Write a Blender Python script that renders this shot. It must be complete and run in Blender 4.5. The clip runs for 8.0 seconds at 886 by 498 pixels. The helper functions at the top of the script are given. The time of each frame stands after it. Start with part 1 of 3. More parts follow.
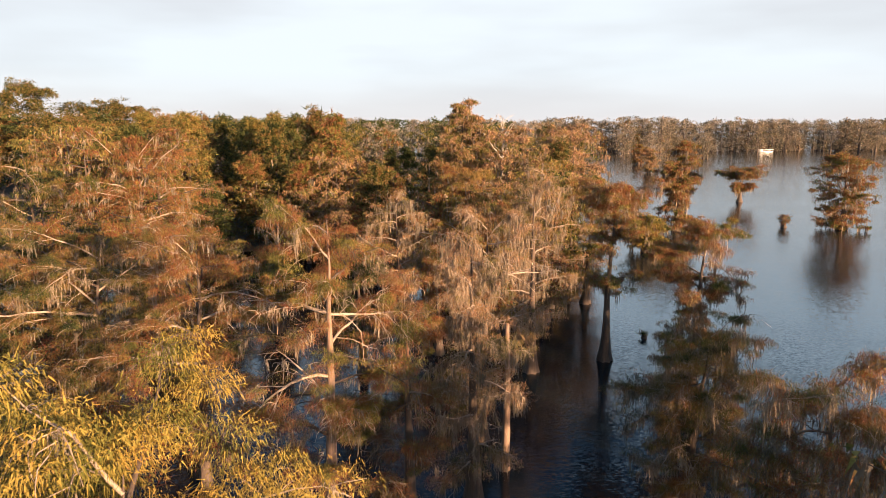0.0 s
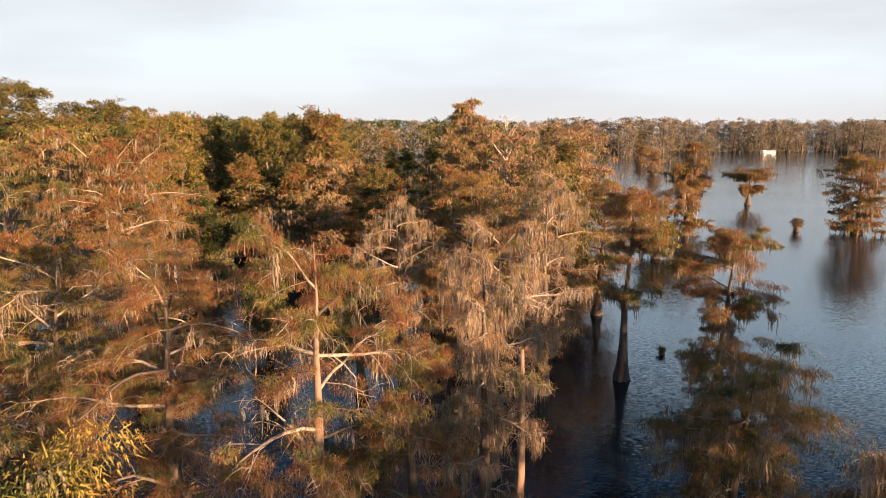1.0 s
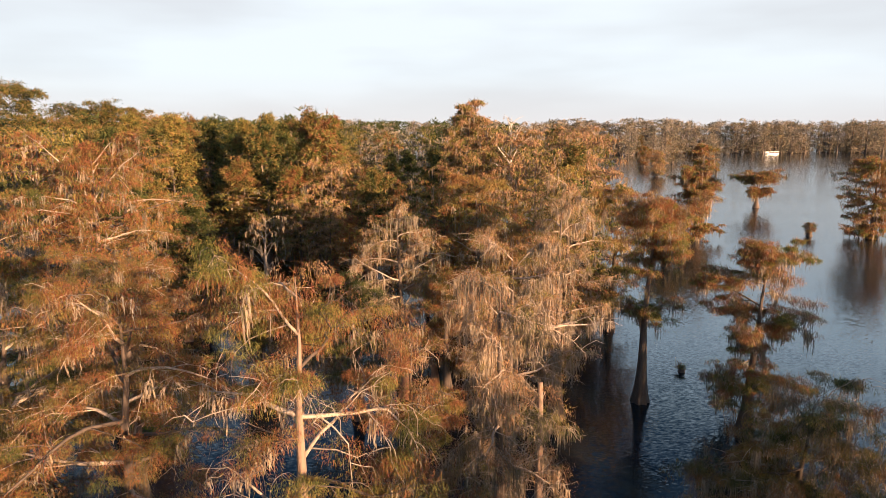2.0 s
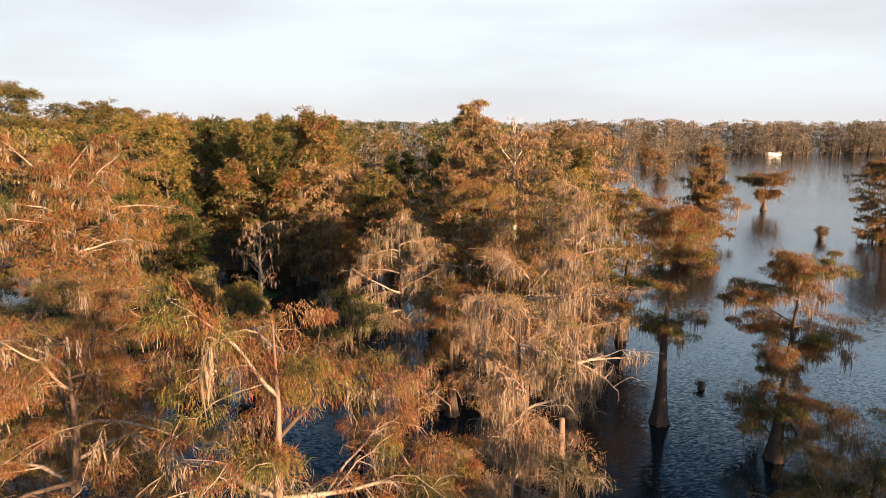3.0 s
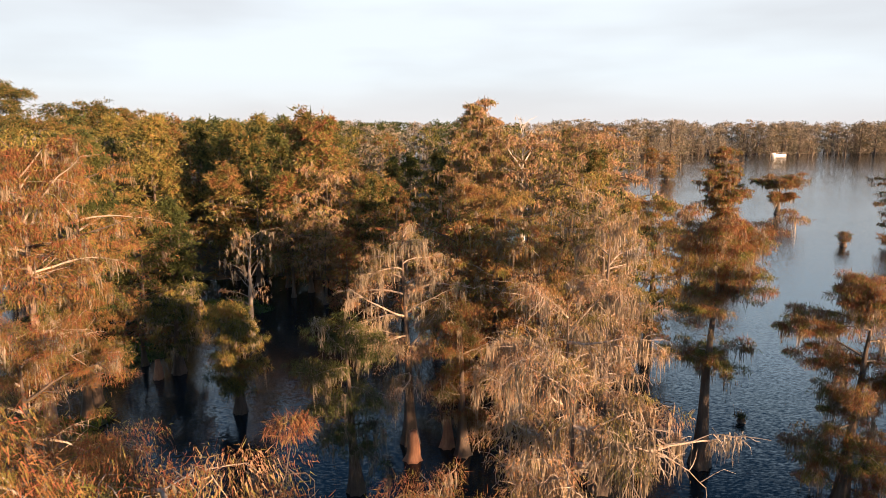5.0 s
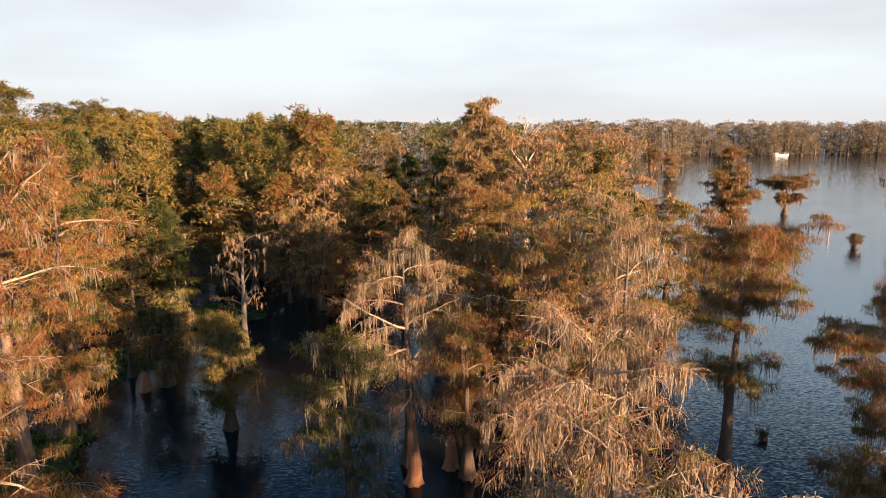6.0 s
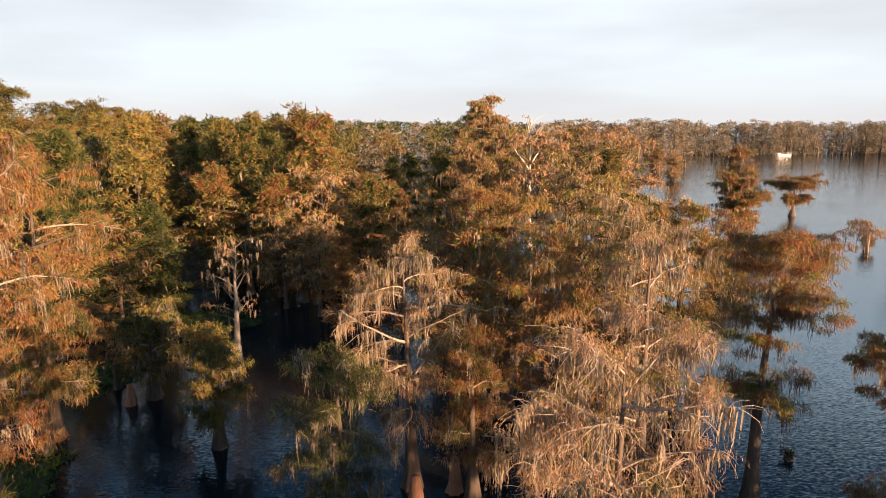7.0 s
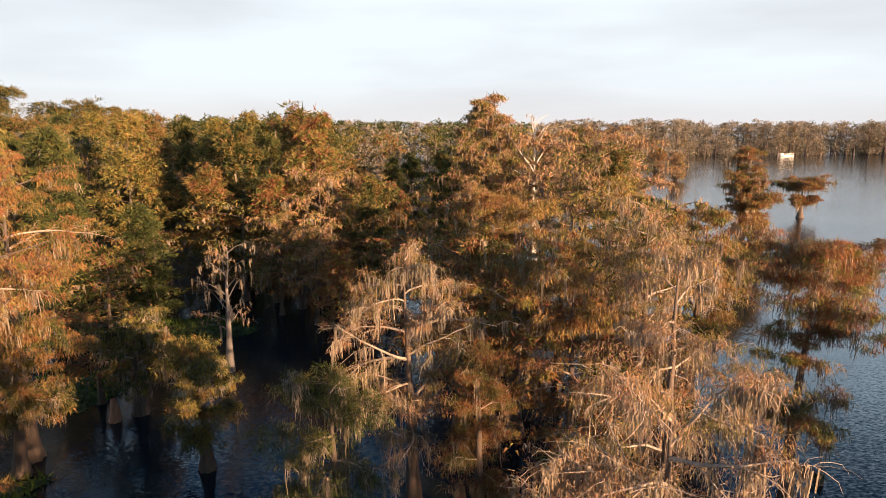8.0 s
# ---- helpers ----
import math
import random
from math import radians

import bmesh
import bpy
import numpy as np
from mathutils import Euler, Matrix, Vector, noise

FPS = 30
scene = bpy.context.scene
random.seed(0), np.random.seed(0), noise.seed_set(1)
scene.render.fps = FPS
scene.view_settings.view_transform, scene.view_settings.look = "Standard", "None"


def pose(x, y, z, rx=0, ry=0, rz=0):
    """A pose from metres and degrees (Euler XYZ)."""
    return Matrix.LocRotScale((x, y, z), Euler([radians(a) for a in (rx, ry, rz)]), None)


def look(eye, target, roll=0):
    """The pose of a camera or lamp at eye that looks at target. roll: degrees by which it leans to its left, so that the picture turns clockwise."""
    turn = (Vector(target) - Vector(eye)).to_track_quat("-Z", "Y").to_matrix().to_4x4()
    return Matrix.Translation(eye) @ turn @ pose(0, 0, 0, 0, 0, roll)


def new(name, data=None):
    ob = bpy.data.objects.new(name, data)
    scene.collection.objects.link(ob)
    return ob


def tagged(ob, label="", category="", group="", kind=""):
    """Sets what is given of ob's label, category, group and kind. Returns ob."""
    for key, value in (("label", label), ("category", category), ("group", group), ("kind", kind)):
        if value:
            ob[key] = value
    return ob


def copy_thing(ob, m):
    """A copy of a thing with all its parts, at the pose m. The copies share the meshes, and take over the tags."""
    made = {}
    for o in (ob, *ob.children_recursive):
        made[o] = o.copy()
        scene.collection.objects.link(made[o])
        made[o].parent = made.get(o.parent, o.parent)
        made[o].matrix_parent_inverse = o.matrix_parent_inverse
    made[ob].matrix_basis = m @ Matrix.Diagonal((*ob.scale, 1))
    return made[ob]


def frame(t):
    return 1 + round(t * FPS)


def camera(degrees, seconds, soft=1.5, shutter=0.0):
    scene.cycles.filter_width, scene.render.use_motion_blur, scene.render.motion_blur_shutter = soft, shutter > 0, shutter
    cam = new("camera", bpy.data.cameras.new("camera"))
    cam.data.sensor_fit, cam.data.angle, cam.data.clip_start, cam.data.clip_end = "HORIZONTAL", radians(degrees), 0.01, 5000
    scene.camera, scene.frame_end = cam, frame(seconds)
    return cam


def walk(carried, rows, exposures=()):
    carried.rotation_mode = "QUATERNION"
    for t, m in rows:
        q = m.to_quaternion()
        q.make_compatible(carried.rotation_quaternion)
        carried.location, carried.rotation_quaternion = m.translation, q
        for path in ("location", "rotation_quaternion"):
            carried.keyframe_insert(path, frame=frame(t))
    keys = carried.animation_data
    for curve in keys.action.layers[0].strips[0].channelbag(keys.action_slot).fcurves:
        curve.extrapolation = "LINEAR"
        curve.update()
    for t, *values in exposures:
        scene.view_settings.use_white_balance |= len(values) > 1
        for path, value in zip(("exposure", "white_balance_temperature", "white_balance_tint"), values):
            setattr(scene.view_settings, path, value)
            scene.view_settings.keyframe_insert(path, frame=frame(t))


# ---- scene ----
cam = camera(70.0, 8.0, soft=0.7, shutter=0.15)
METRES, EYE, TILT, LEAN, TURN = 20.0, 16.0, -11.05, 0.0, 0.0
ROWS = [
    (0.0, 0.0, 0.0, 0.0, -0.0, 0.0, 0.0),
    (0.5, -0.0069, 0.0805, 0.0162, -0.0, 0.03, 0.0),
    (1.0, -0.0138, 0.1592, 0.0326, -0.01, 0.05, 0.01),
    (1.5, -0.0206, 0.2364, 0.0495, -0.02, 0.1, 0.02),
    (3.0, -0.0416, 0.4383, 0.0938, -0.04, 0.17, 0.0),
    (3.5, -0.0482, 0.4952, 0.1059, -0.04, 0.18, -0.0),
    (4.0, -0.0545, 0.549, 0.1172, -0.05, 0.19, -0.02),
    (4.5, -0.0603, 0.601, 0.128, -0.03, 0.2, -0.01),
    (6.0, -0.0727, 0.761, 0.1554, -0.01, 0.21, 0.01),
    (6.5, -0.0759, 0.8148, 0.1636, 0.01, 0.21, -0.0),
    (7.0, -0.0794, 0.869, 0.1721, 0.02, 0.21, 0.0),
    (7.5, -0.0836, 0.9232, 0.1812, 0.03, 0.21, -0.0),
    (8.0, -0.0879, 0.9772, 0.1909, 0.04, 0.22, -0.01),
]
walk(cam, [(t, pose(0, 0, EYE, TILT, LEAN, TURN) @ pose(METRES * x, METRES * y, METRES * z, 90 + pitch, roll, yaw)) for t, x, y, z, yaw, pitch, roll in ROWS])

# ---- world, sun, exposure ----
SUN_AZ, SUN_EL = 134.0, 8.8      # degrees clockwise from +y, degrees over the horizon
sun_way = Vector((math.sin(radians(SUN_AZ)) * math.cos(radians(SUN_EL)), math.cos(radians(SUN_AZ)) * math.cos(radians(SUN_EL)), math.sin(radians(SUN_EL))))
sun = new("sun", bpy.data.lights.new("sun", "SUN"))
sun.data.energy, sun.data.angle, sun.data.color = 9.0, radians(0.8), (1.0, 0.62, 0.36)
sun.matrix_world = look(sun_way * 400, (0, 0, 0))
scene.view_settings.exposure = 1.25

world = bpy.data.worlds.new("evening_sky")
scene.world = world
world.use_nodes = True
wt = world.node_tree
wt.nodes.clear()


def wnode(kind, **values):
    n = wt.nodes.new(kind)
    for k, v in values.items():
        n.inputs[k].default_value = v
    return n


def build_sky():
    sky = wt.nodes.new("ShaderNodeTexSky")
    sky.sky_type, sky.sun_disc = "NISHITA", False
    sky.sun_elevation, sky.sun_rotation = radians(SUN_EL), radians(SUN_AZ)
    dim = wt.nodes.new("ShaderNodeVectorMath")
    dim.operation = "MULTIPLY"
    dim.inputs[1].default_value = (0.085, 0.12, 0.16)
    wt.links.new(sky.outputs[0], dim.inputs[0])
    co = wt.nodes.new("ShaderNodeTexCoord")
    sep = wt.nodes.new("ShaderNodeSeparateXYZ")
    wt.links.new(co.outputs["Generated"], sep.inputs[0])
    # thin cloud veil, thick near the horizon, open overhead
    fall = wt.nodes.new("ShaderNodeMapRange")
    fall.interpolation_type = "SMOOTHSTEP"
    for k, v in (("From Min", 0.30), ("From Max", 0.80), ("To Min", 0.96), ("To Max", 0.05)):
        fall.inputs[k].default_value = v
    wt.links.new(sep.outputs["Z"], fall.inputs["Value"])
    stretch = wt.nodes.new("ShaderNodeMapping")
    stretch.inputs["Scale"].default_value = (1.2, 1.2, 6.0)
    wt.links.new(co.outputs["Generated"], stretch.inputs[0])
    cloud = wnode("ShaderNodeTexNoise", Scale=1.7, Detail=4.0, Roughness=0.45)
    wt.links.new(stretch.outputs[0], cloud.inputs["Vector"])
    tone = wt.nodes.new("ShaderNodeValToRGB")
    tone.color_ramp.elements[0].position, tone.color_ramp.elements[0].color = 0.36, (0.68, 0.71, 0.75, 1)
    tone.color_ramp.elements[1].position, tone.color_ramp.elements[1].color = 0.56, (0.79, 0.85, 0.90, 1)
    wt.links.new(cloud.outputs["Fac"], tone.inputs[0])
    low = wt.nodes.new("ShaderNodeMapRange")
    for k, v in (("From Min", 0.0), ("From Max", 0.08), ("To Min", 0.75), ("To Max", 0.0)):
        low.inputs[k].default_value = v
    wt.links.new(sep.outputs["Z"], low.inputs["Value"])
    warm = wt.nodes.new("ShaderNodeMix")
    warm.data_type = "RGBA"
    warm.inputs["B"].default_value = (0.74, 0.70, 0.70, 1)
    wt.links.new(low.outputs[0], warm.inputs["Factor"])
    wt.links.new(tone.outputs[0], warm.inputs["A"])
    mix = wt.nodes.new("ShaderNodeMix")
    mix.data_type = "RGBA"
    wt.links.new(fall.outputs[0], mix.inputs["Factor"])
    wt.links.new(dim.outputs[0], mix.inputs["A"])
    # the veil turns bluer as it thins upwards
    rise = wt.nodes.new("ShaderNodeMapRange")
    rise.interpolation_type = "SMOOTHSTEP"
    for k, v in (("From Min", 0.17), ("From Max", 0.60), ("To Min", 0.0), ("To Max", 1.0)):
        rise.inputs[k].default_value = v
    wt.links.new(sep.outputs["Z"], rise.inputs["Value"])
    blue = wt.nodes.new("ShaderNodeMix")
    blue.data_type = "RGBA"
    depth = wt.nodes.new("ShaderNodeValToRGB")
    # bright band above the view, added to light the far water's reflection
    depth.color_ramp.elements[0].position, depth.color_ramp.elements[0].color = 0.28, (1.08, 1.4, 1.7, 1)
    depth.color_ramp.elements[1].position, depth.color_ramp.elements[1].color = 0.86, (0.05, 0.19, 0.43, 1)
    wt.links.new(rise.outputs[0], depth.inputs[0])
    lift = wt.nodes.new("ShaderNodeMapRange")
    for k, v in (("From Min", 0.0), ("From Max", 0.05), ("To Min", 0.0), ("To Max", 1.0)):
        lift.inputs[k].default_value = v
    wt.links.new(rise.outputs[0], lift.inputs["Value"])
    wt.links.new(depth.outputs[0], blue.inputs["B"])
    wt.links.new(lift.outputs[0], blue.inputs["Factor"])
    wt.links.new(warm.outputs["Result"], blue.inputs["A"])
    wt.links.new(blue.outputs["Result"], mix.inputs["B"])
    bg = wnode("ShaderNodeBackground", Strength=0.495)
    wt.links.new(mix.outputs["Result"], bg.inputs["Color"])
    out = wt.nodes.new("ShaderNodeOutputWorld")
    wt.links.new(bg.outputs[0], out.inputs[0])


build_sky()


# ---- materials ----
def base_material(name):
    m = bpy.data.materials.new(name)
    m.use_nodes = True
    nt = m.node_tree
    return m, nt, nt.nodes["Principled BSDF"], nt.nodes["Material Output"]


def ramp_node(nt, stops):
    r = nt.nodes.new("ShaderNodeValToRGB")
    els = r.color_ramp.elements
    while len(els) < len(stops):
        els.new(0.5)
    for e, (p, c) in zip(els, stops):
        e.position, e.color = p, (*c, 1)
    return r


def noise_node(nt, scale, detail=3.0, coords=None, rough=0.5):
    n = nt.nodes.new("ShaderNodeTexNoise")
    n.inputs["Scale"].default_value, n.inputs["Detail"].default_value, n.inputs["Roughness"].default_value = scale, detail, rough
    if coords is not None:
        nt.links.new(coords, n.inputs["Vector"])
    return n


def math_node(nt, op, a, b):
    n = nt.nodes.new("ShaderNodeMath")
    n.operation = op
    for i, v in enumerate((a, b)):
        if isinstance(v, (int, float)):
            n.inputs[i].default_value = v
        else:
            nt.links.new(v, n.inputs[i])
    return n.outputs[0]


def leaf_material(name, stops, patch=1.3, thin=0.36, lace=0.0, spread=0.3, fall=0.22, ruff=1.0, full=0.56):
    """Foliage: patches of colour over the crown, a shade of its own for each spray and each tree.
    lace: shreds to the metre, 0 for none; fall: under 1, the shreds hang; full: how much of a spray is left standing."""
    m, nt, bsdf, out = base_material(name)
    geo, info = nt.nodes.new("ShaderNodeNewGeometry"), nt.nodes.new("ShaderNodeObjectInfo")
    patchy = noise_node(nt, patch, 3.0, geo.outputs["Position"])
    wide = math_node(nt, "MULTIPLY_ADD", patchy.outputs["Fac"], 2.9)
    wide.node.inputs[2].default_value = -0.95
    s = math_node(nt, "MULTIPLY", geo.outputs["Random Per Island"], spread)
    o = math_node(nt, "MULTIPLY", info.outputs["Random"], 0.42)
    v = math_node(nt, "ADD", math_node(nt, "ADD", math_node(nt, "MULTIPLY", wide, 0.85), s), math_node(nt, "SUBTRACT", o, 0.30))
    r = ramp_node(nt, stops)
    nt.links.new(v, r.inputs[0])
    hung = nt.nodes.new("ShaderNodeMapping")
    hung.inputs["Scale"].default_value = (1, 1, fall)
    nt.links.new(geo.outputs["Position"], hung.inputs[0])
    fine = noise_node(nt, max(lace, 14.0), 2.0, hung.outputs[0], 0.6)
    grain = math_node(nt, "MULTIPLY_ADD", fine.outputs["Fac"], 1.1)
    grain.node.inputs[2].default_value = 0.3
    shade = math_node(nt, "MULTIPLY_ADD", geo.outputs["Random Per Island"], 0.25)
    nt.links.new(grain, shade.node.inputs[2])
    tint = nt.nodes.new("ShaderNodeVectorMath")
    tint.operation = "SCALE"
    nt.links.new(r.outputs[0], tint.inputs[0])
    nt.links.new(shade, tint.inputs["Scale"])
    nt.links.new(tint.outputs[0], bsdf.inputs["Base Color"])
    # needles point every way: the fine relief of a spray
    ruffle = nt.nodes.new("ShaderNodeVectorMath")
    ruffle.operation = "MULTIPLY_ADD"
    ruffle.inputs[1].default_value = (2 * ruff, 2 * ruff, 2 * ruff)
    ruffle.inputs[2].default_value = (-ruff, -ruff, -ruff)
    nt.links.new(fine.outputs["Color"], ruffle.inputs[0])
    every = nt.nodes.new("ShaderNodeVectorMath")
    every.operation = "ADD"
    nt.links.new(geo.outputs["Normal"], every.inputs[0])
    nt.links.new(ruffle.outputs[0], every.inputs[1])
    unit = nt.nodes.new("ShaderNodeVectorMath")
    unit.operation = "NORMALIZE"
    nt.links.new(every.outputs[0], unit.inputs[0])
    if lace > 0:
        nt.links.new(unit.outputs[0], bsdf.inputs["Normal"])
    bsdf.inputs["Roughness"].default_value = 0.65
    bsdf.inputs["Specular IOR Level"].default_value = 0.1
    tr = nt.nodes.new("ShaderNodeBsdfTranslucent")
    nt.links.new(tint.outputs[0], tr.inputs["Color"])
    mx = nt.nodes.new("ShaderNodeMixShader")
    mx.inputs[0].default_value = thin
    nt.links.new(bsdf.outputs[0], mx.inputs[1])
    nt.links.new(tr.outputs[0], mx.inputs[2])
    # feathery needles: the sprays are cut into fine shreds
    if lace > 0:
        along = nt.nodes.new("ShaderNodeAttribute")
        along.attribute_name = "along"
        left = math_node(nt, "MULTIPLY_ADD", along.outputs["Fac"], -0.13)
        left.node.inputs[2].default_value = full
        gap = math_node(nt, "GREATER_THAN", fine.outputs["Fac"], left)
        clear = nt.nodes.new("ShaderNodeBsdfTransparent")
        cut = nt.nodes.new("ShaderNodeMixShader")
        nt.links.new(gap, cut.inputs[0])
        nt.links.new(mx.outputs[0], cut.inputs[1])
        nt.links.new(clear.outputs[0], cut.inputs[2])
        nt.links.new(cut.outputs[0], out.inputs["Surface"])
    else:
        nt.links.new(mx.outputs[0], out.inputs["Surface"])
    return m


RUST, ORANGE, BROWN = (0.18, 0.082, 0.038), (0.25, 0.135, 0.050), (0.155, 0.095, 0.050)
OLIVE, GREEN, DEEP = (0.16, 0.13, 0.040), (0.072, 0.084, 0.026), (0.030, 0.042, 0.017)
LIME, CRIMSON, TAN = (0.21, 0.185, 0.05), (0.20, 0.058, 0.04), (0.33, 0.20, 0.12)
LEAF = {
    "rust": leaf_material("foliage_rust", [(0.05, GREEN), (0.25, OLIVE), (0.4, (0.15, 0.088, 0.038)), (0.52, (0.21, 0.11, 0.045)), (0.63, CRIMSON), (0.72, (0.23, 0.115, 0.042)), (0.84, LIME), (0.97, (0.19, 0.09, 0.045))]),
    "mixed": leaf_material("foliage_mixed", [(0.05, GREEN), (0.2, LIME), (0.33, OLIVE), (0.46, ORANGE), (0.58, CRIMSON), (0.68, (0.23, 0.115, 0.05)), (0.8, BROWN), (0.9, LIME), (0.98, TAN)]),
    "tan": leaf_material("foliage_tan", [(0.05, GREEN), (0.2, OLIVE), (0.34, (0.24, 0.19, 0.06)), (0.46, (0.26, 0.17, 0.10)), (0.58, TAN), (0.68, (0.36, 0.20, 0.085)), (0.78, (0.36, 0.25, 0.18)), (0.86, (0.26, 0.09, 0.06)), (0.93, LIME), (0.99, TAN)]),
    "olive": leaf_material("foliage_olive", [(0.05, DEEP), (0.25, GREEN), (0.45, OLIVE), (0.62, LIME), (0.78, (0.25, 0.17, 0.055)), (0.97, (0.23, 0.125, 0.05))]),
    "swamp": leaf_material("foliage_swamp", [(0.05, DEEP), (0.25, GREEN), (0.45, OLIVE), (0.6, (0.20, 0.135, 0.05)), (0.78, (0.22, 0.12, 0.05)), (0.97, RUST)]),
    "gold": leaf_material("foliage_gold", [(0.05, GREEN), (0.22, LIME), (0.42, (0.20, 0.125, 0.044)), (0.6, (0.26, 0.155, 0.054)), (0.78, (0.22, 0.11, 0.046)), (0.95, RUST)]),
    "yellow": leaf_material("foliage_yellow", [(0.0, (0.12, 0.125, 0.03)), (0.25, (0.25, 0.205, 0.05)), (0.5, (0.36, 0.26, 0.06)), (0.75, (0.40, 0.265, 0.065)), (0.97, (0.34, 0.19, 0.06))], 1.0, 0.4),
    "amber": leaf_material("foliage_amber", [(0.05, GREEN), (0.22, OLIVE), (0.42, (0.21, 0.125, 0.045)), (0.62, (0.27, 0.135, 0.052)), (0.8, (0.23, 0.105, 0.045)), (0.9, LIME), (0.97, (0.28, 0.18, 0.06))]),
    # far crowns paled and greyed: distance haze put into the leaf colour
    "far": leaf_material("foliage_far_haze", [(0.05, (0.06, 0.06, 0.04)), (0.3, (0.14, 0.13, 0.095)), (0.55, (0.19, 0.165, 0.12)), (0.75, (0.24, 0.19, 0.14)), (0.97, (0.27, 0.235, 0.18))], 0.15, 0.3),
    "green": leaf_material("foliage_green", [(0.05, DEEP), (0.4, GREEN), (0.7, (0.080, 0.090, 0.03)), (0.95, OLIVE)]),
}
MOSS_TONES = [(0.05, (0.16, 0.14, 0.105)), (0.4, (0.25, 0.20, 0.145)), (0.7, (0.30, 0.23, 0.16)), (0.95, (0.25, 0.225, 0.19))]
MOSS = leaf_material("spanish_moss", MOSS_TONES, 0.3, 0.25, 20.0, fall=0.10, ruff=0.6, full=0.60)
MOSS_FINE = leaf_material("spanish_moss_close", MOSS_TONES, 0.3, 0.25, 46.0, fall=0.09, ruff=0.6, full=0.58)

LEAF["mat"] = leaf_material("water_plant_leaves", [(0.05, DEEP), (0.4, (0.06, 0.10, 0.02)), (0.75, (0.11, 0.15, 0.03)), (0.97, OLIVE)])


def bark_material(name, c1, c2, scale=3.0):
    m, nt, bsdf, out = base_material(name)
    geo = nt.nodes.new("ShaderNodeNewGeometry")
    mp = nt.nodes.new("ShaderNodeMapping")
    mp.inputs["Scale"].default_value = (scale * 3, scale * 3, scale * 0.35)
    nt.links.new(geo.outputs["Position"], mp.inputs[0])
    n = noise_node(nt, 1.0, 5.0, mp.outputs[0], 0.65)
    big = noise_node(nt, 0.5, 2.0, geo.outputs["Position"])
    v = math_node(nt, "ADD", math_node(nt, "MULTIPLY", n.outputs["Fac"], 0.7), math_node(nt, "MULTIPLY", big.outputs["Fac"], 0.35))
    r = ramp_node(nt, [(0.3, c1), (0.72, c2)])
    nt.links.new(v, r.inputs[0])
    nt.links.new(r.outputs[0], bsdf.inputs["Base Color"])
    bsdf.inputs["Roughness"].default_value = 0.85
    b = nt.nodes.new("ShaderNodeBump")
    b.inputs["Strength"].default_value, b.inputs["Distance"].default_value = 0.8, 0.05
    nt.links.new(n.outputs["Fac"], b.inputs["Height"])
    nt.links.new(b.outputs[0], bsdf.inputs["Normal"])
    return m


# two tones of one bark: most trunks' shade and a few's sunlight painted in
BARK = bark_material("cypress_bark", (0.036, 0.027, 0.021), (0.11, 0.077, 0.057))
LIGHTBARK = bark_material("pale_sunlit_cypress_bark", (0.09, 0.06, 0.045), (0.26, 0.175, 0.125))
PALE = bark_material("pale_limb_bark", (0.15, 0.115, 0.085), (0.42, 0.335, 0.265), 5.0)
DEAD = bark_material("weathered_dead_wood", (0.26, 0.23, 0.20), (0.50, 0.46, 0.40), 4.0)
GREYBARK = bark_material("grey_twig_bark", (0.09, 0.08, 0.07), (0.24, 0.21, 0.185), 4.0)
DARKBARK = bark_material("oak_and_shaded_bark", (0.03, 0.024, 0.02), (0.095, 0.07, 0.055))


REDBARK = bark_material("red_inner_wood", (0.16, 0.075, 0.045), (0.42, 0.20, 0.11))


def plain_material(name, colour, rough, metal=0.0, grain=0.12):
    """Paint, metal or plant felt with slight stains."""
    m, nt, bsdf, out = base_material(name)
    geo = nt.nodes.new("ShaderNodeNewGeometry")
    n = noise_node(nt, 2.5, 4.0, geo.outputs["Position"])
    r = ramp_node(nt, [(0.3, tuple(c * (1 - grain * 2) for c in colour)), (0.7, colour)])
    nt.links.new(n.outputs["Fac"], r.inputs[0])
    nt.links.new(r.outputs[0], bsdf.inputs["Base Color"])
    bsdf.inputs["Roughness"].default_value, bsdf.inputs["Metallic"].default_value = rough, metal
    return m


WHITE = plain_material("white_boat_paint", (0.80, 0.79, 0.76), 0.45)
METAL = plain_material("brushed_aluminium", (0.62, 0.62, 0.62), 0.35, 1.0)
DARKPAINT = plain_material("dark_vinyl", (0.08, 0.07, 0.07), 0.6)
LITTER = plain_material("leaf_litter", (0.09, 0.065, 0.04), 0.95, 0.0, 0.35)
MAT = plain_material("water_plant_felt", (0.075, 0.095, 0.025), 0.9, 0.0, 0.3)


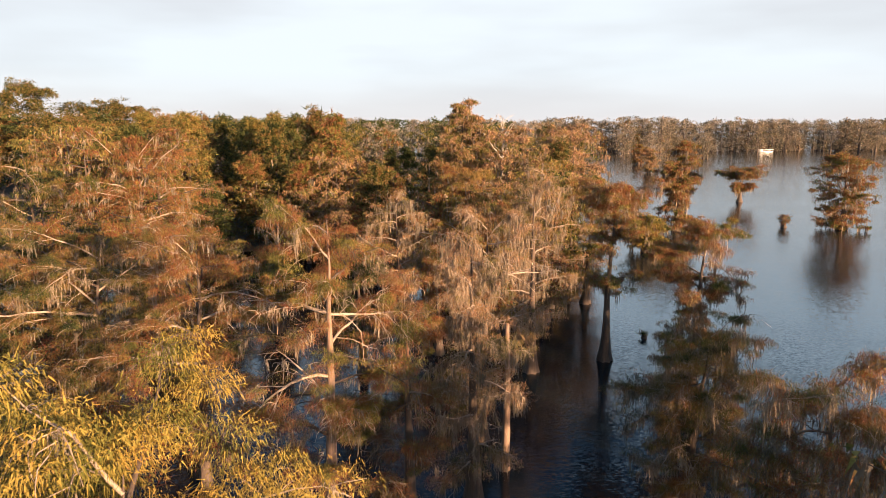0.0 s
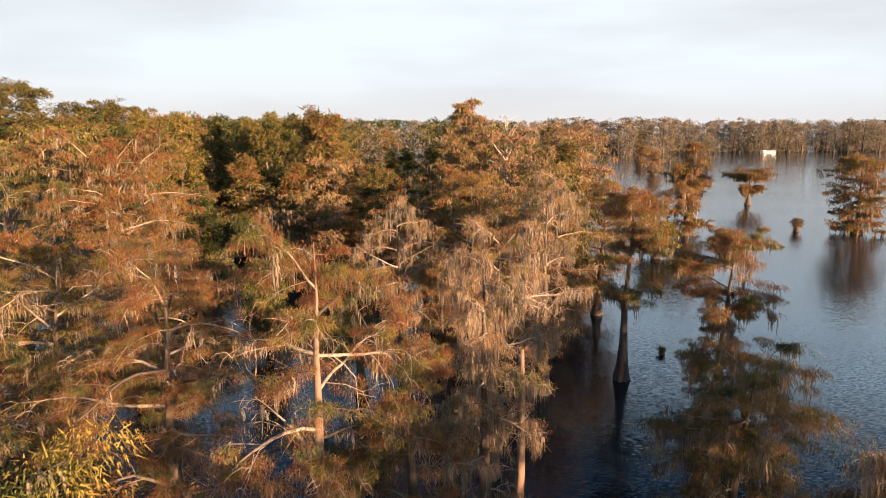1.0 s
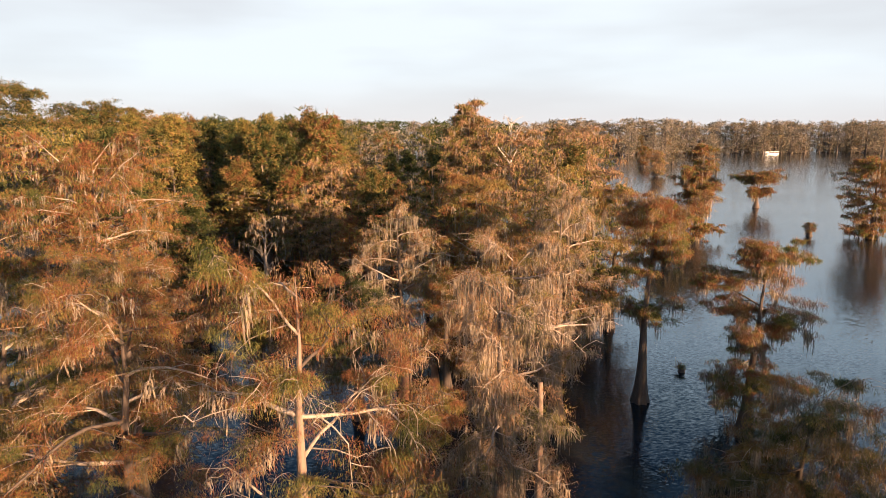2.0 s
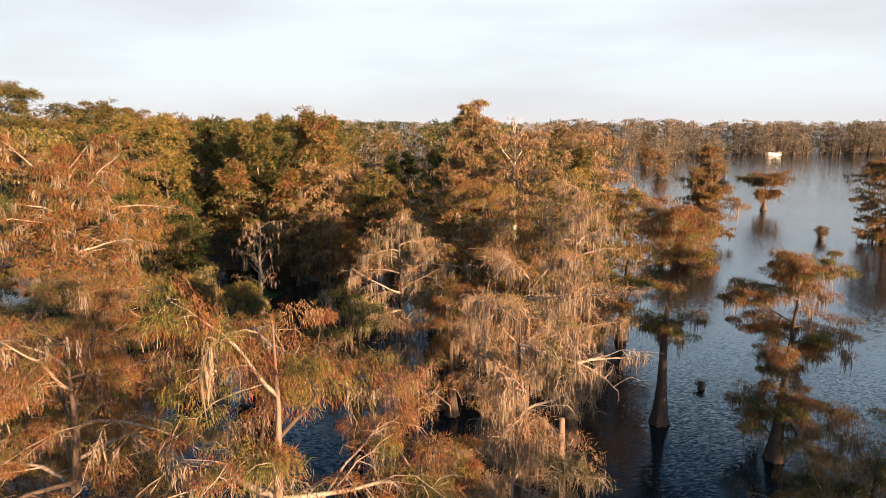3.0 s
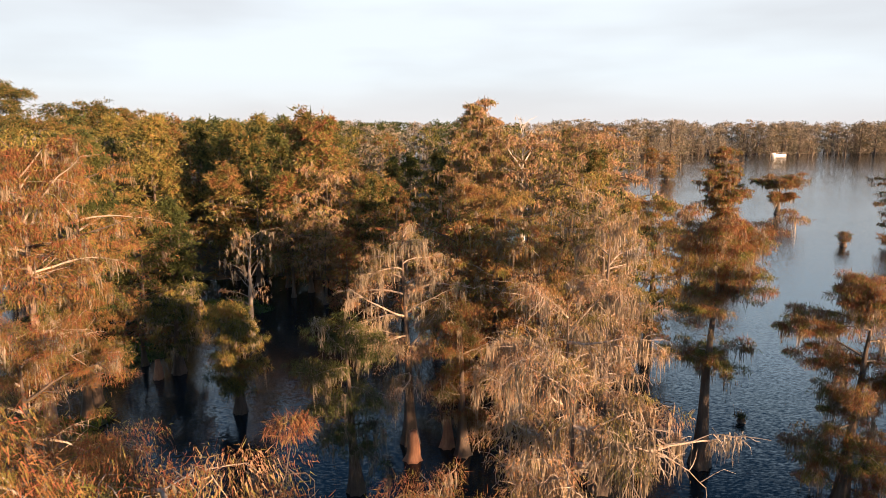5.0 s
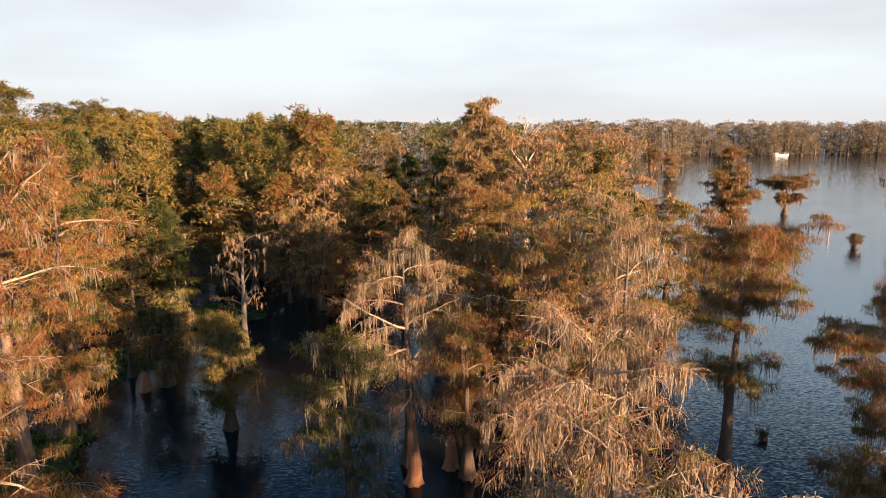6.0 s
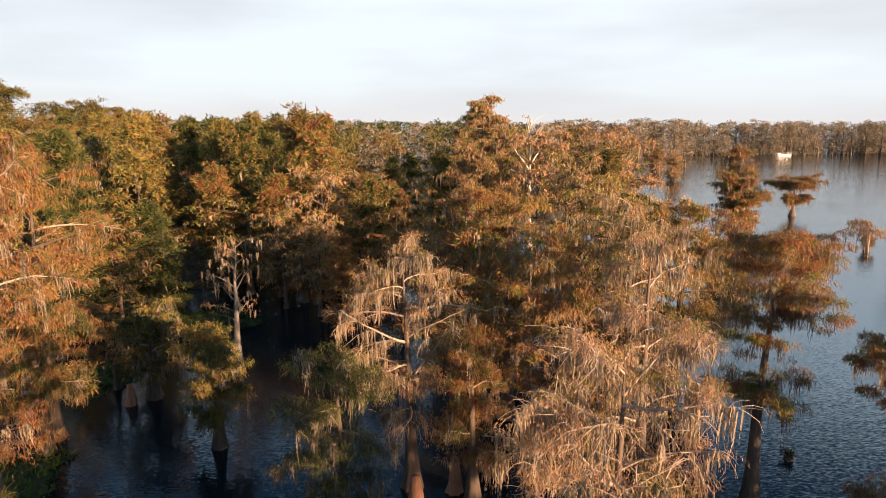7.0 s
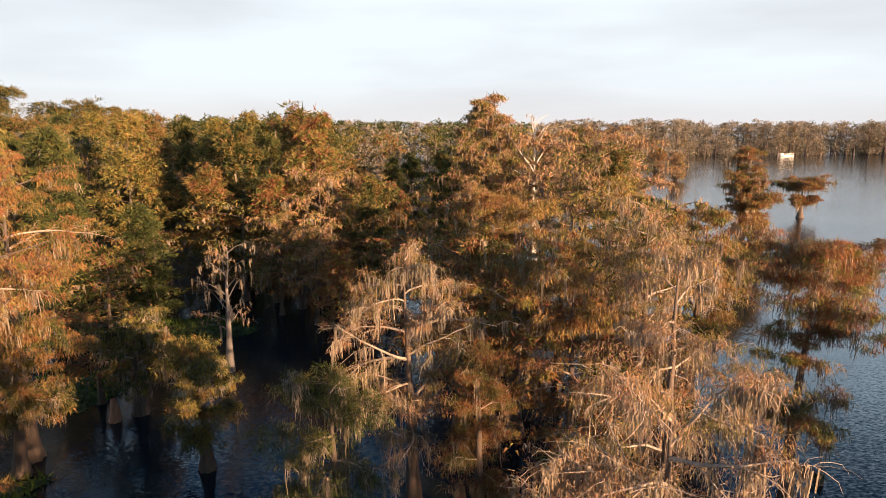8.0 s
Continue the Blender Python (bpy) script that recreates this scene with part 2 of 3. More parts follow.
def water_material():
    m, nt, bsdf, out = base_material("swamp_water")
    geo = nt.nodes.new("ShaderNodeNewGeometry")
    mp = nt.nodes.new("ShaderNodeMapping")
    mp.inputs["Scale"].default_value, mp.inputs["Rotation"].default_value = (0.55, 1.5, 1.0), (0, 0, radians(-14))
    nt.links.new(geo.outputs["Position"], mp.inputs[0])
    w1 = noise_node(nt, 8.0, 3.5, mp.outputs[0], 0.55)
    w2 = noise_node(nt, 0.05, 2.0, geo.outputs["Position"])
    calm = nt.nodes.new("ShaderNodeMapRange")
    for k, v in (("From Min", 0.35), ("From Max", 0.65), ("To Min", 0.6), ("To Max", 1.0)):
        calm.inputs[k].default_value = v
    nt.links.new(w2.outputs["Fac"], calm.inputs["Value"])
    # wind ripples: slopes along and across the wind
    slope = nt.nodes.new("ShaderNodeVectorMath")
    slope.operation = "SUBTRACT"
    slope.inputs[1].default_value = (0.5, 0.5, 0.5)
    nt.links.new(w1.outputs["Color"], slope.inputs[0])
    steep = nt.nodes.new("ShaderNodeVectorMath")
    steep.operation = "MULTIPLY"
    steep.inputs[1].default_value = (0.2, 0.46, 0.0)
    nt.links.new(slope.outputs[0], steep.inputs[0])
    gust = nt.nodes.new("ShaderNodeVectorMath")
    gust.operation = "SCALE"
    nt.links.new(steep.outputs[0], gust.inputs[0])
    nt.links.new(calm.outputs[0], gust.inputs["Scale"])
    upright = nt.nodes.new("ShaderNodeVectorMath")
    upright.operation = "ADD"
    upright.inputs[1].default_value = (0, 0, 1)
    nt.links.new(gust.outputs[0], upright.inputs[0])
    unit = nt.nodes.new("ShaderNodeVectorMath")
    unit.operation = "NORMALIZE"
    nt.links.new(upright.outputs[0], unit.inputs[0])
    nt.links.new(unit.outputs[0], bsdf.inputs["Normal"])
    murk = noise_node(nt, 0.08, 3.0, geo.outputs["Position"])
    r = ramp_node(nt, [(0.35, (0.006, 0.012, 0.018)), (0.7, (0.011, 0.016, 0.017))])
    nt.links.new(murk.outputs["Fac"], r.inputs[0])
    nt.links.new(r.outputs[0], bsdf.inputs["Base Color"])
    bsdf.inputs["Roughness"].default_value = 0.09
    bsdf.inputs["IOR"].default_value = 1.333
    return m


WATER = water_material()


# ---- mesh helpers ----
class Soup:
    """Faces gathered as arrays, then made into one mesh; a: how far along its spray a corner lies."""

    def __init__(self):
        self.v, self.f, self.a, self.n = [], [], [], 0

    def add(self, v, f, a=None):
        self.v.append(v)
        self.f.append(f + self.n)
        self.a.append(np.zeros(len(v)) if a is None else a)
        self.n += len(v)

    def arrays(self):
        if not self.v:
            return np.zeros((0, 3)), np.zeros((0, 4), int), np.zeros(0)
        return np.concatenate(self.v), np.concatenate(self.f), np.concatenate(self.a)

    def mesh(self, name, material, smooth=False):
        v, f, a = self.arrays()
        return quads_mesh(name, v, f, material, smooth, a)


def quads_mesh(name, v, f, material, smooth=False, along=None):
    """A mesh of faces that all have as many corners as f has columns."""
    me, w = bpy.data.meshes.new(name), f.shape[1]
    me.vertices.add(len(v))
    me.vertices.foreach_set("co", np.ascontiguousarray(v, dtype=np.float32).ravel())
    me.loops.add(len(f) * w)
    me.loops.foreach_set("vertex_index", np.ascontiguousarray(f, dtype=np.int32).ravel())
    me.polygons.add(len(f))
    me.polygons.foreach_set("loop_start", np.arange(len(f), dtype=np.int32) * w)
    if smooth:
        me.polygons.foreach_set("use_smooth", np.ones(len(f), dtype=bool))
    me.update(calc_edges=True)
    if along is not None and len(along) and along.max() > 0:
        me.attributes.new("along", "FLOAT", "POINT").data.foreach_set("value", np.ascontiguousarray(along, dtype=np.float32))
    me.materials.append(material)
    return me


def tube(s, pts, rad, sides=5, flute=0.0, turn=0.0):
    """A tube along points (k, 3) with radii (k,)."""
    pts, rad = np.asarray(pts, float), np.asarray(rad, float)
    t = np.gradient(pts, axis=0)
    t /= np.linalg.norm(t, axis=1)[:, None] + 1e-9
    ref = np.where(np.abs(t[:, 2:3]) > 0.9, np.array([[1.0, 0, 0]]), np.array([[0, 0, 1.0]]))
    a = np.cross(t, ref)
    a /= np.linalg.norm(a, axis=1)[:, None] + 1e-9
    b = np.cross(t, a)
    an = np.arange(sides) * 2 * np.pi / sides + turn
    k = len(pts)
    w = rad[:, None] * np.ones(sides)
    if flute:
        w = w * (1 + flute * np.linspace(1, 0, k)[:, None] ** 2 * np.cos(an * (sides // 2)))
    ring = pts[:, None, :] + w[..., None] * (np.cos(an)[None, :, None] * a[:, None, :] + np.sin(an)[None, :, None] * b[:, None, :])
    i, j = np.meshgrid(np.arange(k - 1), np.arange(sides), indexing="ij")
    j2 = (j + 1) % sides
    f = np.stack([i * sides + j, i * sides + j2, (i + 1) * sides + j2, (i + 1) * sides + j], -1).reshape(-1, 4)
    s.add(ring.reshape(-1, 3), f)


def sprays(s, rng, p, d, length, width):
    """Narrow pointed leaf sprays from points p along ways d."""
    n = len(p)
    long = np.clip(np.linalg.norm(d, axis=1), 0.8, 1.7)
    d = d / (np.linalg.norm(d, axis=1)[:, None] + 1e-9)
    side = np.cross(d, rng.normal(0, 0.6, (n, 3)) + np.array([0, 0, 1.0]))
    side /= np.linalg.norm(side, axis=1)[:, None] + 1e-9
    ln = (length * long * rng.uniform(0.6, 1.4, n))[:, None]
    wd = (width * rng.uniform(0.6, 1.3, n))[:, None]
    v = np.stack([p + side * wd, p - side * wd, p + d * ln], 1).reshape(-1, 3)
    s.add(v, np.arange(n * 3).reshape(n, 3))


def fronds(s, rng, p, d, length, width, fall):
    """Narrow drooping sprays of needles from points p: they leave along d and hang by fall."""
    n = len(p)
    out = d + rng.normal(0, 0.45, (n, 3))
    out /= np.linalg.norm(out, axis=1)[:, None] + 1e-9
    ln = (length * rng.uniform(0.55, 1.45, n))[:, None]
    f = np.where(rng.random(n) < 0.2, rng.uniform(-0.3, 0.3, n), fall * rng.uniform(0.7, 1.15, n))[:, None]
    tip = p + out * ln * 0.95 * (1.05 - 0.8 * f) - np.array([[0, 0, 1.0]]) * ln * 0.95 * f
    side = np.cross(tip - p, rng.normal(0, 1, (n, 3)))
    side /= np.linalg.norm(side, axis=1)[:, None] + 1e-9
    w = (width * rng.uniform(0.6, 1.35, n))[:, None]
    s.add(np.stack([p + side * w, p - side * w, tip], 1).reshape(-1, 3), np.arange(n * 3).reshape(n, 3))


def cushion(rng, c, rx, rz, n):
    """Places and ways of n sprays that make a feathery cushion round c."""
    d = rng.normal(0, 1, (n, 3))
    d[:, 2] = np.abs(d[:, 2]) * np.where(rng.random(n) < 0.8, 1, -0.6)
    d /= np.linalg.norm(d, axis=1)[:, None]
    return c + d * np.array([rx, rx, rz]) * rng.uniform(0.45, 1.0, (n, 1)), d * np.array([1, 1, 0.7])


def strands(s, rng, p, length, width, segs=2):
    """Hanging ribbons of moss from points p."""
    n = len(p)
    yaw = rng.uniform(0, 2 * np.pi, n)
    side = np.stack([np.cos(yaw), np.sin(yaw), np.zeros(n)], 1)
    sway = rng.normal(0, 0.06, (n, 3)) * np.array([1, 1, 0])
    prof = np.interp(np.linspace(0, 1, segs + 1), [0, 0.3, 0.7, 1.0], [0.75, 1.0, 0.6, 0.08])
    rows = []
    for k in range(segs + 1):
        t = k / segs
        c = p + sway * t * length[:, None] + rng.normal(0, 0.025, (n, 3)) * np.array([1, 1, 0])
        c = c - np.array([0, 0, 1.0]) * (length * t)[:, None]
        w = (width * prof[k])[:, None]
        rows += [c - side * w, c + side * w]
    v = np.stack(rows, 1).reshape(-1, 3)
    m = 2 * (segs + 1)
    one = np.array([[2 * k, 2 * k + 1, 2 * k + 3, 2 * k + 2] for k in range(segs)])
    f = (np.arange(n)[:, None, None] * m + one[None]).reshape(-1, 4)
    s.add(v, f, np.tile(np.repeat(np.linspace(0, 1, segs + 1), 2), n))


def part(name, mesh, parent, label=""):
    ob = new(name, mesh)
    ob.parent = parent
    return tagged(ob, label) if label else ob


# ---- trees ----
SHAPES = {
    "flat": ((0, 0.70), (0.25, 0.95), (0.6, 1.0), (0.85, 0.85), (1, 0.55)),
    "cone": ((0, 0.75), (0.2, 1.0), (0.5, 0.75), (0.8, 0.42), (1, 0.12)),
    "round": ((0, 0.6), (0.25, 0.95), (0.55, 1.0), (0.8, 0.75), (1, 0.3)),
    "dome": ((0, 0.6), (0.3, 0.95), (0.65, 1.0), (0.9, 0.8), (1, 0.62)),
    "umbrella": ((0, 0.25), (0.4, 0.3), (0.6, 0.75), (0.85, 1.0), (1, 0.6)),
}


def grow(seed, height, radius, base=0.4, shape="flat", limbs=16, spray=0.22, dense=1.0, moss=1.0, lean=(0, 0), trunk=0.34, ragged=0.25,
         bare=0.0, boughs=6, flare=2.0, rise=0.10, mlen=1.0, skip=None, extra=(), thick=1.0, pad=0.36, flatness=0.45, tiers=(), slim=0.1, fall=0.85, twigs=3):
    """The geometry of one tree, base at the origin: its trunk, and for each limb the wood, the foliage and the moss.
    extra: bare limbs as (share of height, compass degrees, reach, rise)."""
    rng = np.random.default_rng(seed)
    near, far = spray < 0.3, spray > 0.8
    tr, arms = Soup(), []
    k = 5 if far else 15
    u = np.linspace(0, 1, k) ** 1.4
    wob = np.cumsum(rng.normal(0, 0.05, (k, 2)), axis=0) * u[:, None] * height / 12
    axis = np.stack([lean[0] * u ** 1.3 + wob[:, 0], lean[1] * u ** 1.3 + wob[:, 1], u * height * 0.955 - 0.3 * (1 - u)], 1)
    taper = trunk * (1 - 0.97 * u ** 0.9) * (1 + (flare - 1) * np.exp(-u * height / 1.1))
    tube(tr, axis, taper, 14 if near else (4 if far else 7), 0.16 if flare > 1.5 and near else 0.0)
    at = lambda q: np.array([np.interp(q, u, axis[:, i]) for i in range(3)])
    xs, ys = zip(*SHAPES[shape])
    gold = rng.uniform(0, 6.28)
    up = np.array([0, 0, 1.0])
    pad_n = dense * math.pi * pad ** 2 / (spray ** 2 * slim)
    plan = []
    for i in range(limbs):
        sfrac = (i + rng.uniform(0.1, 0.9)) / limbs
        reach = radius * np.interp(sfrac, xs, ys) * rng.uniform(1 - ragged, 1 + ragged * 0.6)
        az = gold + i * 2.39996 + rng.normal(0, 0.35)
        q = base + (0.985 - base) * sfrac
        if tiers:
            q, r = tiers[i % len(tiers)]
            q, sfrac, reach = q + rng.normal(0, 0.035), q, r * rng.uniform(1 - ragged, 1 + ragged * 0.6)
        if skip and q > skip[2] and skip[0] < (math.degrees(az) % 360) < skip[1]:
            reach *= 0.35
        plan.append((q, az, reach, rise + 0.33 * sfrac + rng.normal(0, 0.10), rng.random() < bare, sfrac, 1.0))
    for q, deg, reach, el in extra:
        plan.append((q, math.radians(90 - deg), reach, el, True, 0.3, 1.1))

    def crooked(start, az, el, length, n, wild, sag):
        """A bent line that wanders and sags towards its tip."""
        t = np.linspace(0, 1, n)
        a = az + np.cumsum(rng.normal(0, wild, n)) - wild * 0.5
        e = el + np.cumsum(rng.normal(0, wild * 0.7, n)) - sag * t
        step = np.stack([np.cos(a) * np.cos(e), np.sin(a) * np.cos(e), np.sin(e)], 1) * length / (n - 1)
        step[0] = 0
        return start + np.cumsum(step, axis=0)

    for q, az, reach, el, leafless, sfrac, fat in plan:
        wood, fo, mo = Soup(), Soup(), Soup()
        nseg = 4 if far else (9 if near else 5)
        tt = np.linspace(0, 1, nseg)
        limb = crooked(at(q), az, el + 0.18, reach * 1.06, nseg, 0.20 if near else 0.14, 0.55)
        r0 = (0.022 + 0.012 * reach) * (1.15 - 0.45 * sfrac) * fat * thick
        tube(wood, limb, r0 * (1 - 0.85 * tt), 6 if near else (3 if far else 4))
        leafp, leafd, mossp, mossl = [], [], [], []
        nb = boughs if fat == 1.0 else 5
        for j in range(nb):
            t0 = 0.07 + 0.93 * (j + rng.uniform(0.1, 0.9)) / nb
            p0 = np.array([np.interp(t0, tt, limb[:, c]) for c in range(3)])
            sgn = 1 if j % 2 else -1
            a2 = az + sgn * rng.uniform(0.3, 1.2) * (1.0 if t0 < 0.9 else 0.35)
            ln = (0.40 * reach * (1.15 - t0) + 0.5) * rng.uniform(0.7, 1.3)
            t2 = np.linspace(0, 1, 5)
            bough = crooked(p0, a2, rng.uniform(-0.15, 0.55), ln, 5, 0.28, 0.7)
            if near:
                tube(wood, bough, r0 * 0.45 * (1 - t0 * 0.5) * (1 - 0.75 * t2), 3)
                for _ in range(twigs):
                    tube(wood, crooked(bough[rng.integers(1, 5)], a2 + rng.normal(0, 0.9), rng.uniform(-0.3, 0.7), rng.uniform(0.35, 0.8), 4, 0.4, 1.1), np.array([0.011, 0.009, 0.006, 0.003]), 3)
            thickly = rng.choice([0.25, 0.9, 1.7])
            npad = max(2, int(round(ln / (1.4 * pad))))
            if not leafless:
                for t3 in np.linspace(0.25, 1.0, npad):
                    c = np.array([np.interp(t3, t2, bough[:, cc]) for cc in range(3)]) + rng.normal(0, 0.12, 3) * pad
                    size = pad * rng.uniform(0.65, 1.35)
                    pp, ww = cushion(rng, c, size, size * flatness, max(3, int(pad_n * thickly * rng.uniform(0.55, 1.6))))
                    leafp.append(pp)
                    leafd.append(ww)
            # beards of moss hang in bunches along the bough
            for _ in range(rng.poisson((1.25 if near else 0.85) * moss)):
                q3 = rng.uniform(0.05, 1.0)
                n = 13 if near else (2 if far else 5)
                along = np.clip(q3 + rng.normal(0, 0.11 if near else 0.05, n), 0, 1)
                mossp.append(np.stack([np.interp(along, t2, bough[:, cc]) for cc in range(3)], 1) + rng.normal(0, 0.05, (n, 3)))
                mossl.append(mlen * float(np.clip(rng.lognormal(-0.25, 0.5), 0.25, 1.8)) * rng.uniform(0.2, 1.0, n) * np.exp(-2.2 * np.abs(along - q3)))
        if leafp:
            fronds(fo, rng, np.concatenate(leafp), np.concatenate(leafd), spray, spray * slim, fall)
        if mossp:
            ml = np.concatenate(mossl)
            strands(mo, rng, np.concatenate(mossp), ml, ((0.02 if spray < 0.28 else 0.03) if near else (0.13 if far else 0.05)) * rng.uniform(0.5, 1.5, len(ml)) * (0.7 + 0.5 * ml), 2)
        arms.append((wood, fo, mo))
    if bare < 0.9:
        # the leader's own head of sprays
        tuft = arms[len(plan) - 1 - len(extra)][1]
        for _ in range(5):
            pp, ww = cushion(rng, at(rng.uniform(0.93, 1.0)) + rng.normal(0, 0.5, 3) * pad, pad, pad * 0.6, max(3, int(pad_n)))
            fronds(tuft, rng, pp, ww, spray, spray * slim, fall)
    # bring the crown to the height that was asked for
    zb = base * height
    zmax = max(v[:, 2].max() for a in arms for s in a for v in s.v)
    k = (height - zb) / (zmax - zb)
    for s in [tr] + [s for a in arms for s in a]:
        for v in s.v:
            hi = v[:, 2] > zb
            v[hi, 2] = zb + (v[hi, 2] - zb) * k
    return tr, arms


def joined(soups):
    s = Soup()
    for o in soups:
        if o.v:
            s.add(*o.arrays())
    return s


def tree(name, x, y, label, palette="mixed", group="", bark=None, limb_bark=None, z=0.0, **how):
    """A tree of its own: trunk and each limb, which carries its foliage and its moss."""
    tr, arms = grow(**how)
    ob = new(name)
    ob.location = (x, y, z)
    tagged(ob, label, "tree", group)
    part("trunk", tr.mesh("trunk", bark or BARK, True), ob)
    for i, (wood, fo, mo) in enumerate(arms):
        limb = part("limb", wood.mesh("limb", limb_bark or (PALE if palette[:3] == "tan" or i % 2 == 0 or i >= how["limbs"] else BARK), True), ob)
        if fo.v:
            tagged(part("foliage", fo.mesh("foliage", LEAF[palette]), limb), kind="stuff")
        if mo.v:
            tagged(part("moss", mo.mesh("moss", MOSS_FINE if how["spray"] < 0.28 else MOSS), limb, "hanging beards of grey-tan moss"), kind="stuff")
    return ob


def simple_tree(name, label, palette, bark=None, **how):
    """A tree for the middle distance: trunk, branches, crown, moss."""
    tr, arms = grow(**how)
    ob = new(name)
    tagged(ob, label, "tree")
    part("trunk", tr.mesh("trunk", bark or BARK, True), ob)
    wood, fo, mo = (joined([a[i] for a in arms]) for i in range(3))
    tagged(part("limbwork", wood.mesh("limbwork", bark or BARK, True), ob), kind="stuff")
    if fo.v:
        tagged(part("foliage", fo.mesh("foliage", LEAF[palette]), ob), kind="stuff")
    if mo.v:
        tagged(part("moss", mo.mesh("moss", MOSS), ob), kind="stuff")
    return ob


# ---- water and ground ----
def sheet(name, x0, x1, y0, y1, z, material, label, category):
    v = np.array([[x0, y0, z], [x1, y0, z], [x1, y1, z], [x0, y1, z]], float)
    ob = new(name, quads_mesh(name, v, np.array([[0, 1, 2, 3]]), material))
    return tagged(ob, label, category, kind="structure")


sheet("water", -2400, 2400, -1500, 3000, 0.0, WATER, "dark rippled swamp water reflecting the evening sky", "water")

# ---- cypresses close to the flight line ----
# x, y, top, crown radius, crown base (share of height), moss, lean x, lean y
WEST = {
    "yellow": [(-3.5, 6.2, 13.7, 3.0, 0.5, 0.25, 0.0, 0.0)],
    "rust": [(-8.6, 20.8, 13.2, 3.5, 0.40, 0.9, 0.2, 0.0), (-12.6, 14.5, 10.8, 3.8, 0.45, 0.8, 0.3, 0.2), (-14.2, 24.5, 12.6, 4.0, 0.5, 1.0, 0.0, 0.0),
             (-24.5, 38.5, 11.0, 3.4, 0.35, 0.6, 0.0, 0.0), (-12.4, 29.0, 12.2, 2.9, 0.4, 1.0, 0.0, 0.0), (-24.0, 33.0, 10.8, 3.4, 0.4, 0.6, 0.0, 0.0), (-21.5, 47.0, 8.2, 2.6, 0.35, 2.2, 0.3, 0.0)],
    "mixed": [(-3.4, 17.6, 14.2, 2.9, 0.4, 0.9, 0.0, 0.0), (-33.0, 31.0, 12.5, 4.4, 0.5, 0.9, 0.0, 0.0), (-20.0, 19.0, 12.5, 4.5, 0.4, 0.9, 0.0, 0.0)],
    "gold": [(-19.0, 40.0, 16.2, 4.7, 0.58, 1.4, 0.0, 0.0), (-22.0, 48.5, 15.2, 4.2, 0.4, 0.5, 0.0, 0.0), (-28.0, 43.0, 15.2, 4.6, 0.35, 0.6, 0.0, 0.0)],
}
MIDDLE = {
    "tan": [(1.3, 24.6, 12.1, 2.3, 0.14, 3.4, 0.0, 0.0), (1.9, 30.2, 12.5, 2.7, 0.18, 3.2, 0.2, 0.0), (-3.0, 44.0, 11.7, 2.9, 0.3, 3.0, 0.0, 0.0), (5.8, 39.6, 13.1, 2.6, 0.15, 3.4, 0.0, 0.0), (8.4, 50.5, 13.0, 2.9, 0.12, 2.4, 0.0, 0.0)],
    "mixed": [(-1.2, 21.2, 11.3, 1.7, 0.15, 1.6, 0.0, 0.0), (13.0, 56.0, 12.0, 2.8, 0.12, 1.0, 0.4, 0.0), (4.0, 46.5, 10.6, 2.4, 0.12, 1.6, 0.0, 0.0), (5.5, 58.0, 10.0, 2.6, 0.3, 1.0, 0.0, 0.0)],
    "rust": [(-0.3, 42.8, 8.2, 1.2, 0.2, 1.6, 0.0, 0.0)],
    "green": [(-5.2, 39.5, 8.8, 2.1, 0.25, 2.2, 0.0, 0.0)],
    "olive": [(-13.0, 47.6, 7.2, 1.5, 0.3, 1.8, 0.0, 0.0), (2.0, 51.0, 13.4, 3.4, 0.4, 1.0, 0.0, 0.0)],
}
EAST = {
    "mixed": [(9.6, 14.4, 10.6, 2.8, 0.15, 2.4, 0.2, 0.2), (15.6, 37.8, 10.8, 2.5, 0.2, 3.0, 0.3, 0.0), (11.2, 41.7, 12.9, 2.4, 0.5, 2.0, 0.4, 0.3)],
    "rust": [(10.4, 24.6, 8.6, 2.9, 0.15, 2.6, 0.3, 0.0)],
}
# bare pale limbs of single trees: share of height, compass degrees, reach, rise
BARE_LIMBS = {9: ((0.80, 268, 2.6, 0.05), (0.60, 290, 2.2, 0.1)), 15: ((0.93, 120, 1.6, -0.2), (0.86, 100, 3.0, 0.1)), 16: ((0.90, 80, 1.8, 0.15),), 17: ((0.72, 70, 3.6, 0.35), (0.62, 250, 3.2, 0.15))}
# trunks that show: the sector (degrees from east) where limbs stay short, and from which share of the height
OPEN_SIDE = {9: (222, 318, 0.55), 12: (225, 330, 0.74), 17: (240, 300, 0.6)}
# layered crowns: share of height and reach of each layer
LAYERS = {29: ((0.97, 1.1), (0.90, 1.9), (0.80, 2.3), (0.66, 2.6), (0.58, 1.8), (0.46, 2.7), (0.37, 2.1), (0.26, 2.8), (0.15, 2.2)), 30: ((0.50, 2.3), (0.79, 3.0), (0.86, 2.7), (0.92, 2.2), (0.97, 1.2), (0.72, 2.0))}
WORDS = {"amber": "bald cypress with amber-brown autumn needles in the woods", "swamp": "bald cypress with dark green and brown layered crown and moss", "gold": "golden-brown bald cypress with pale trunk and moss", "rust": "rust-brown bald cypress hung with moss, standing in dark water", "mixed": "bald cypress with green and orange autumn needles and hanging moss",
         "tan": "bald cypress with thin tan needles and heavy grey moss beards", "olive": "olive-green bald cypress with moss, standing in the swamp",
         "green": "low dark green cypress draped in grey moss", "yellow": "golden yellow-green bald cypress with feathery crown over dark water"}


# the crowns that the flight passes within a few metres, and those that are mostly moss
CLOSE, TAN_CROWNS = (2, 9, 20), (15, 16, 17, 18, 19)


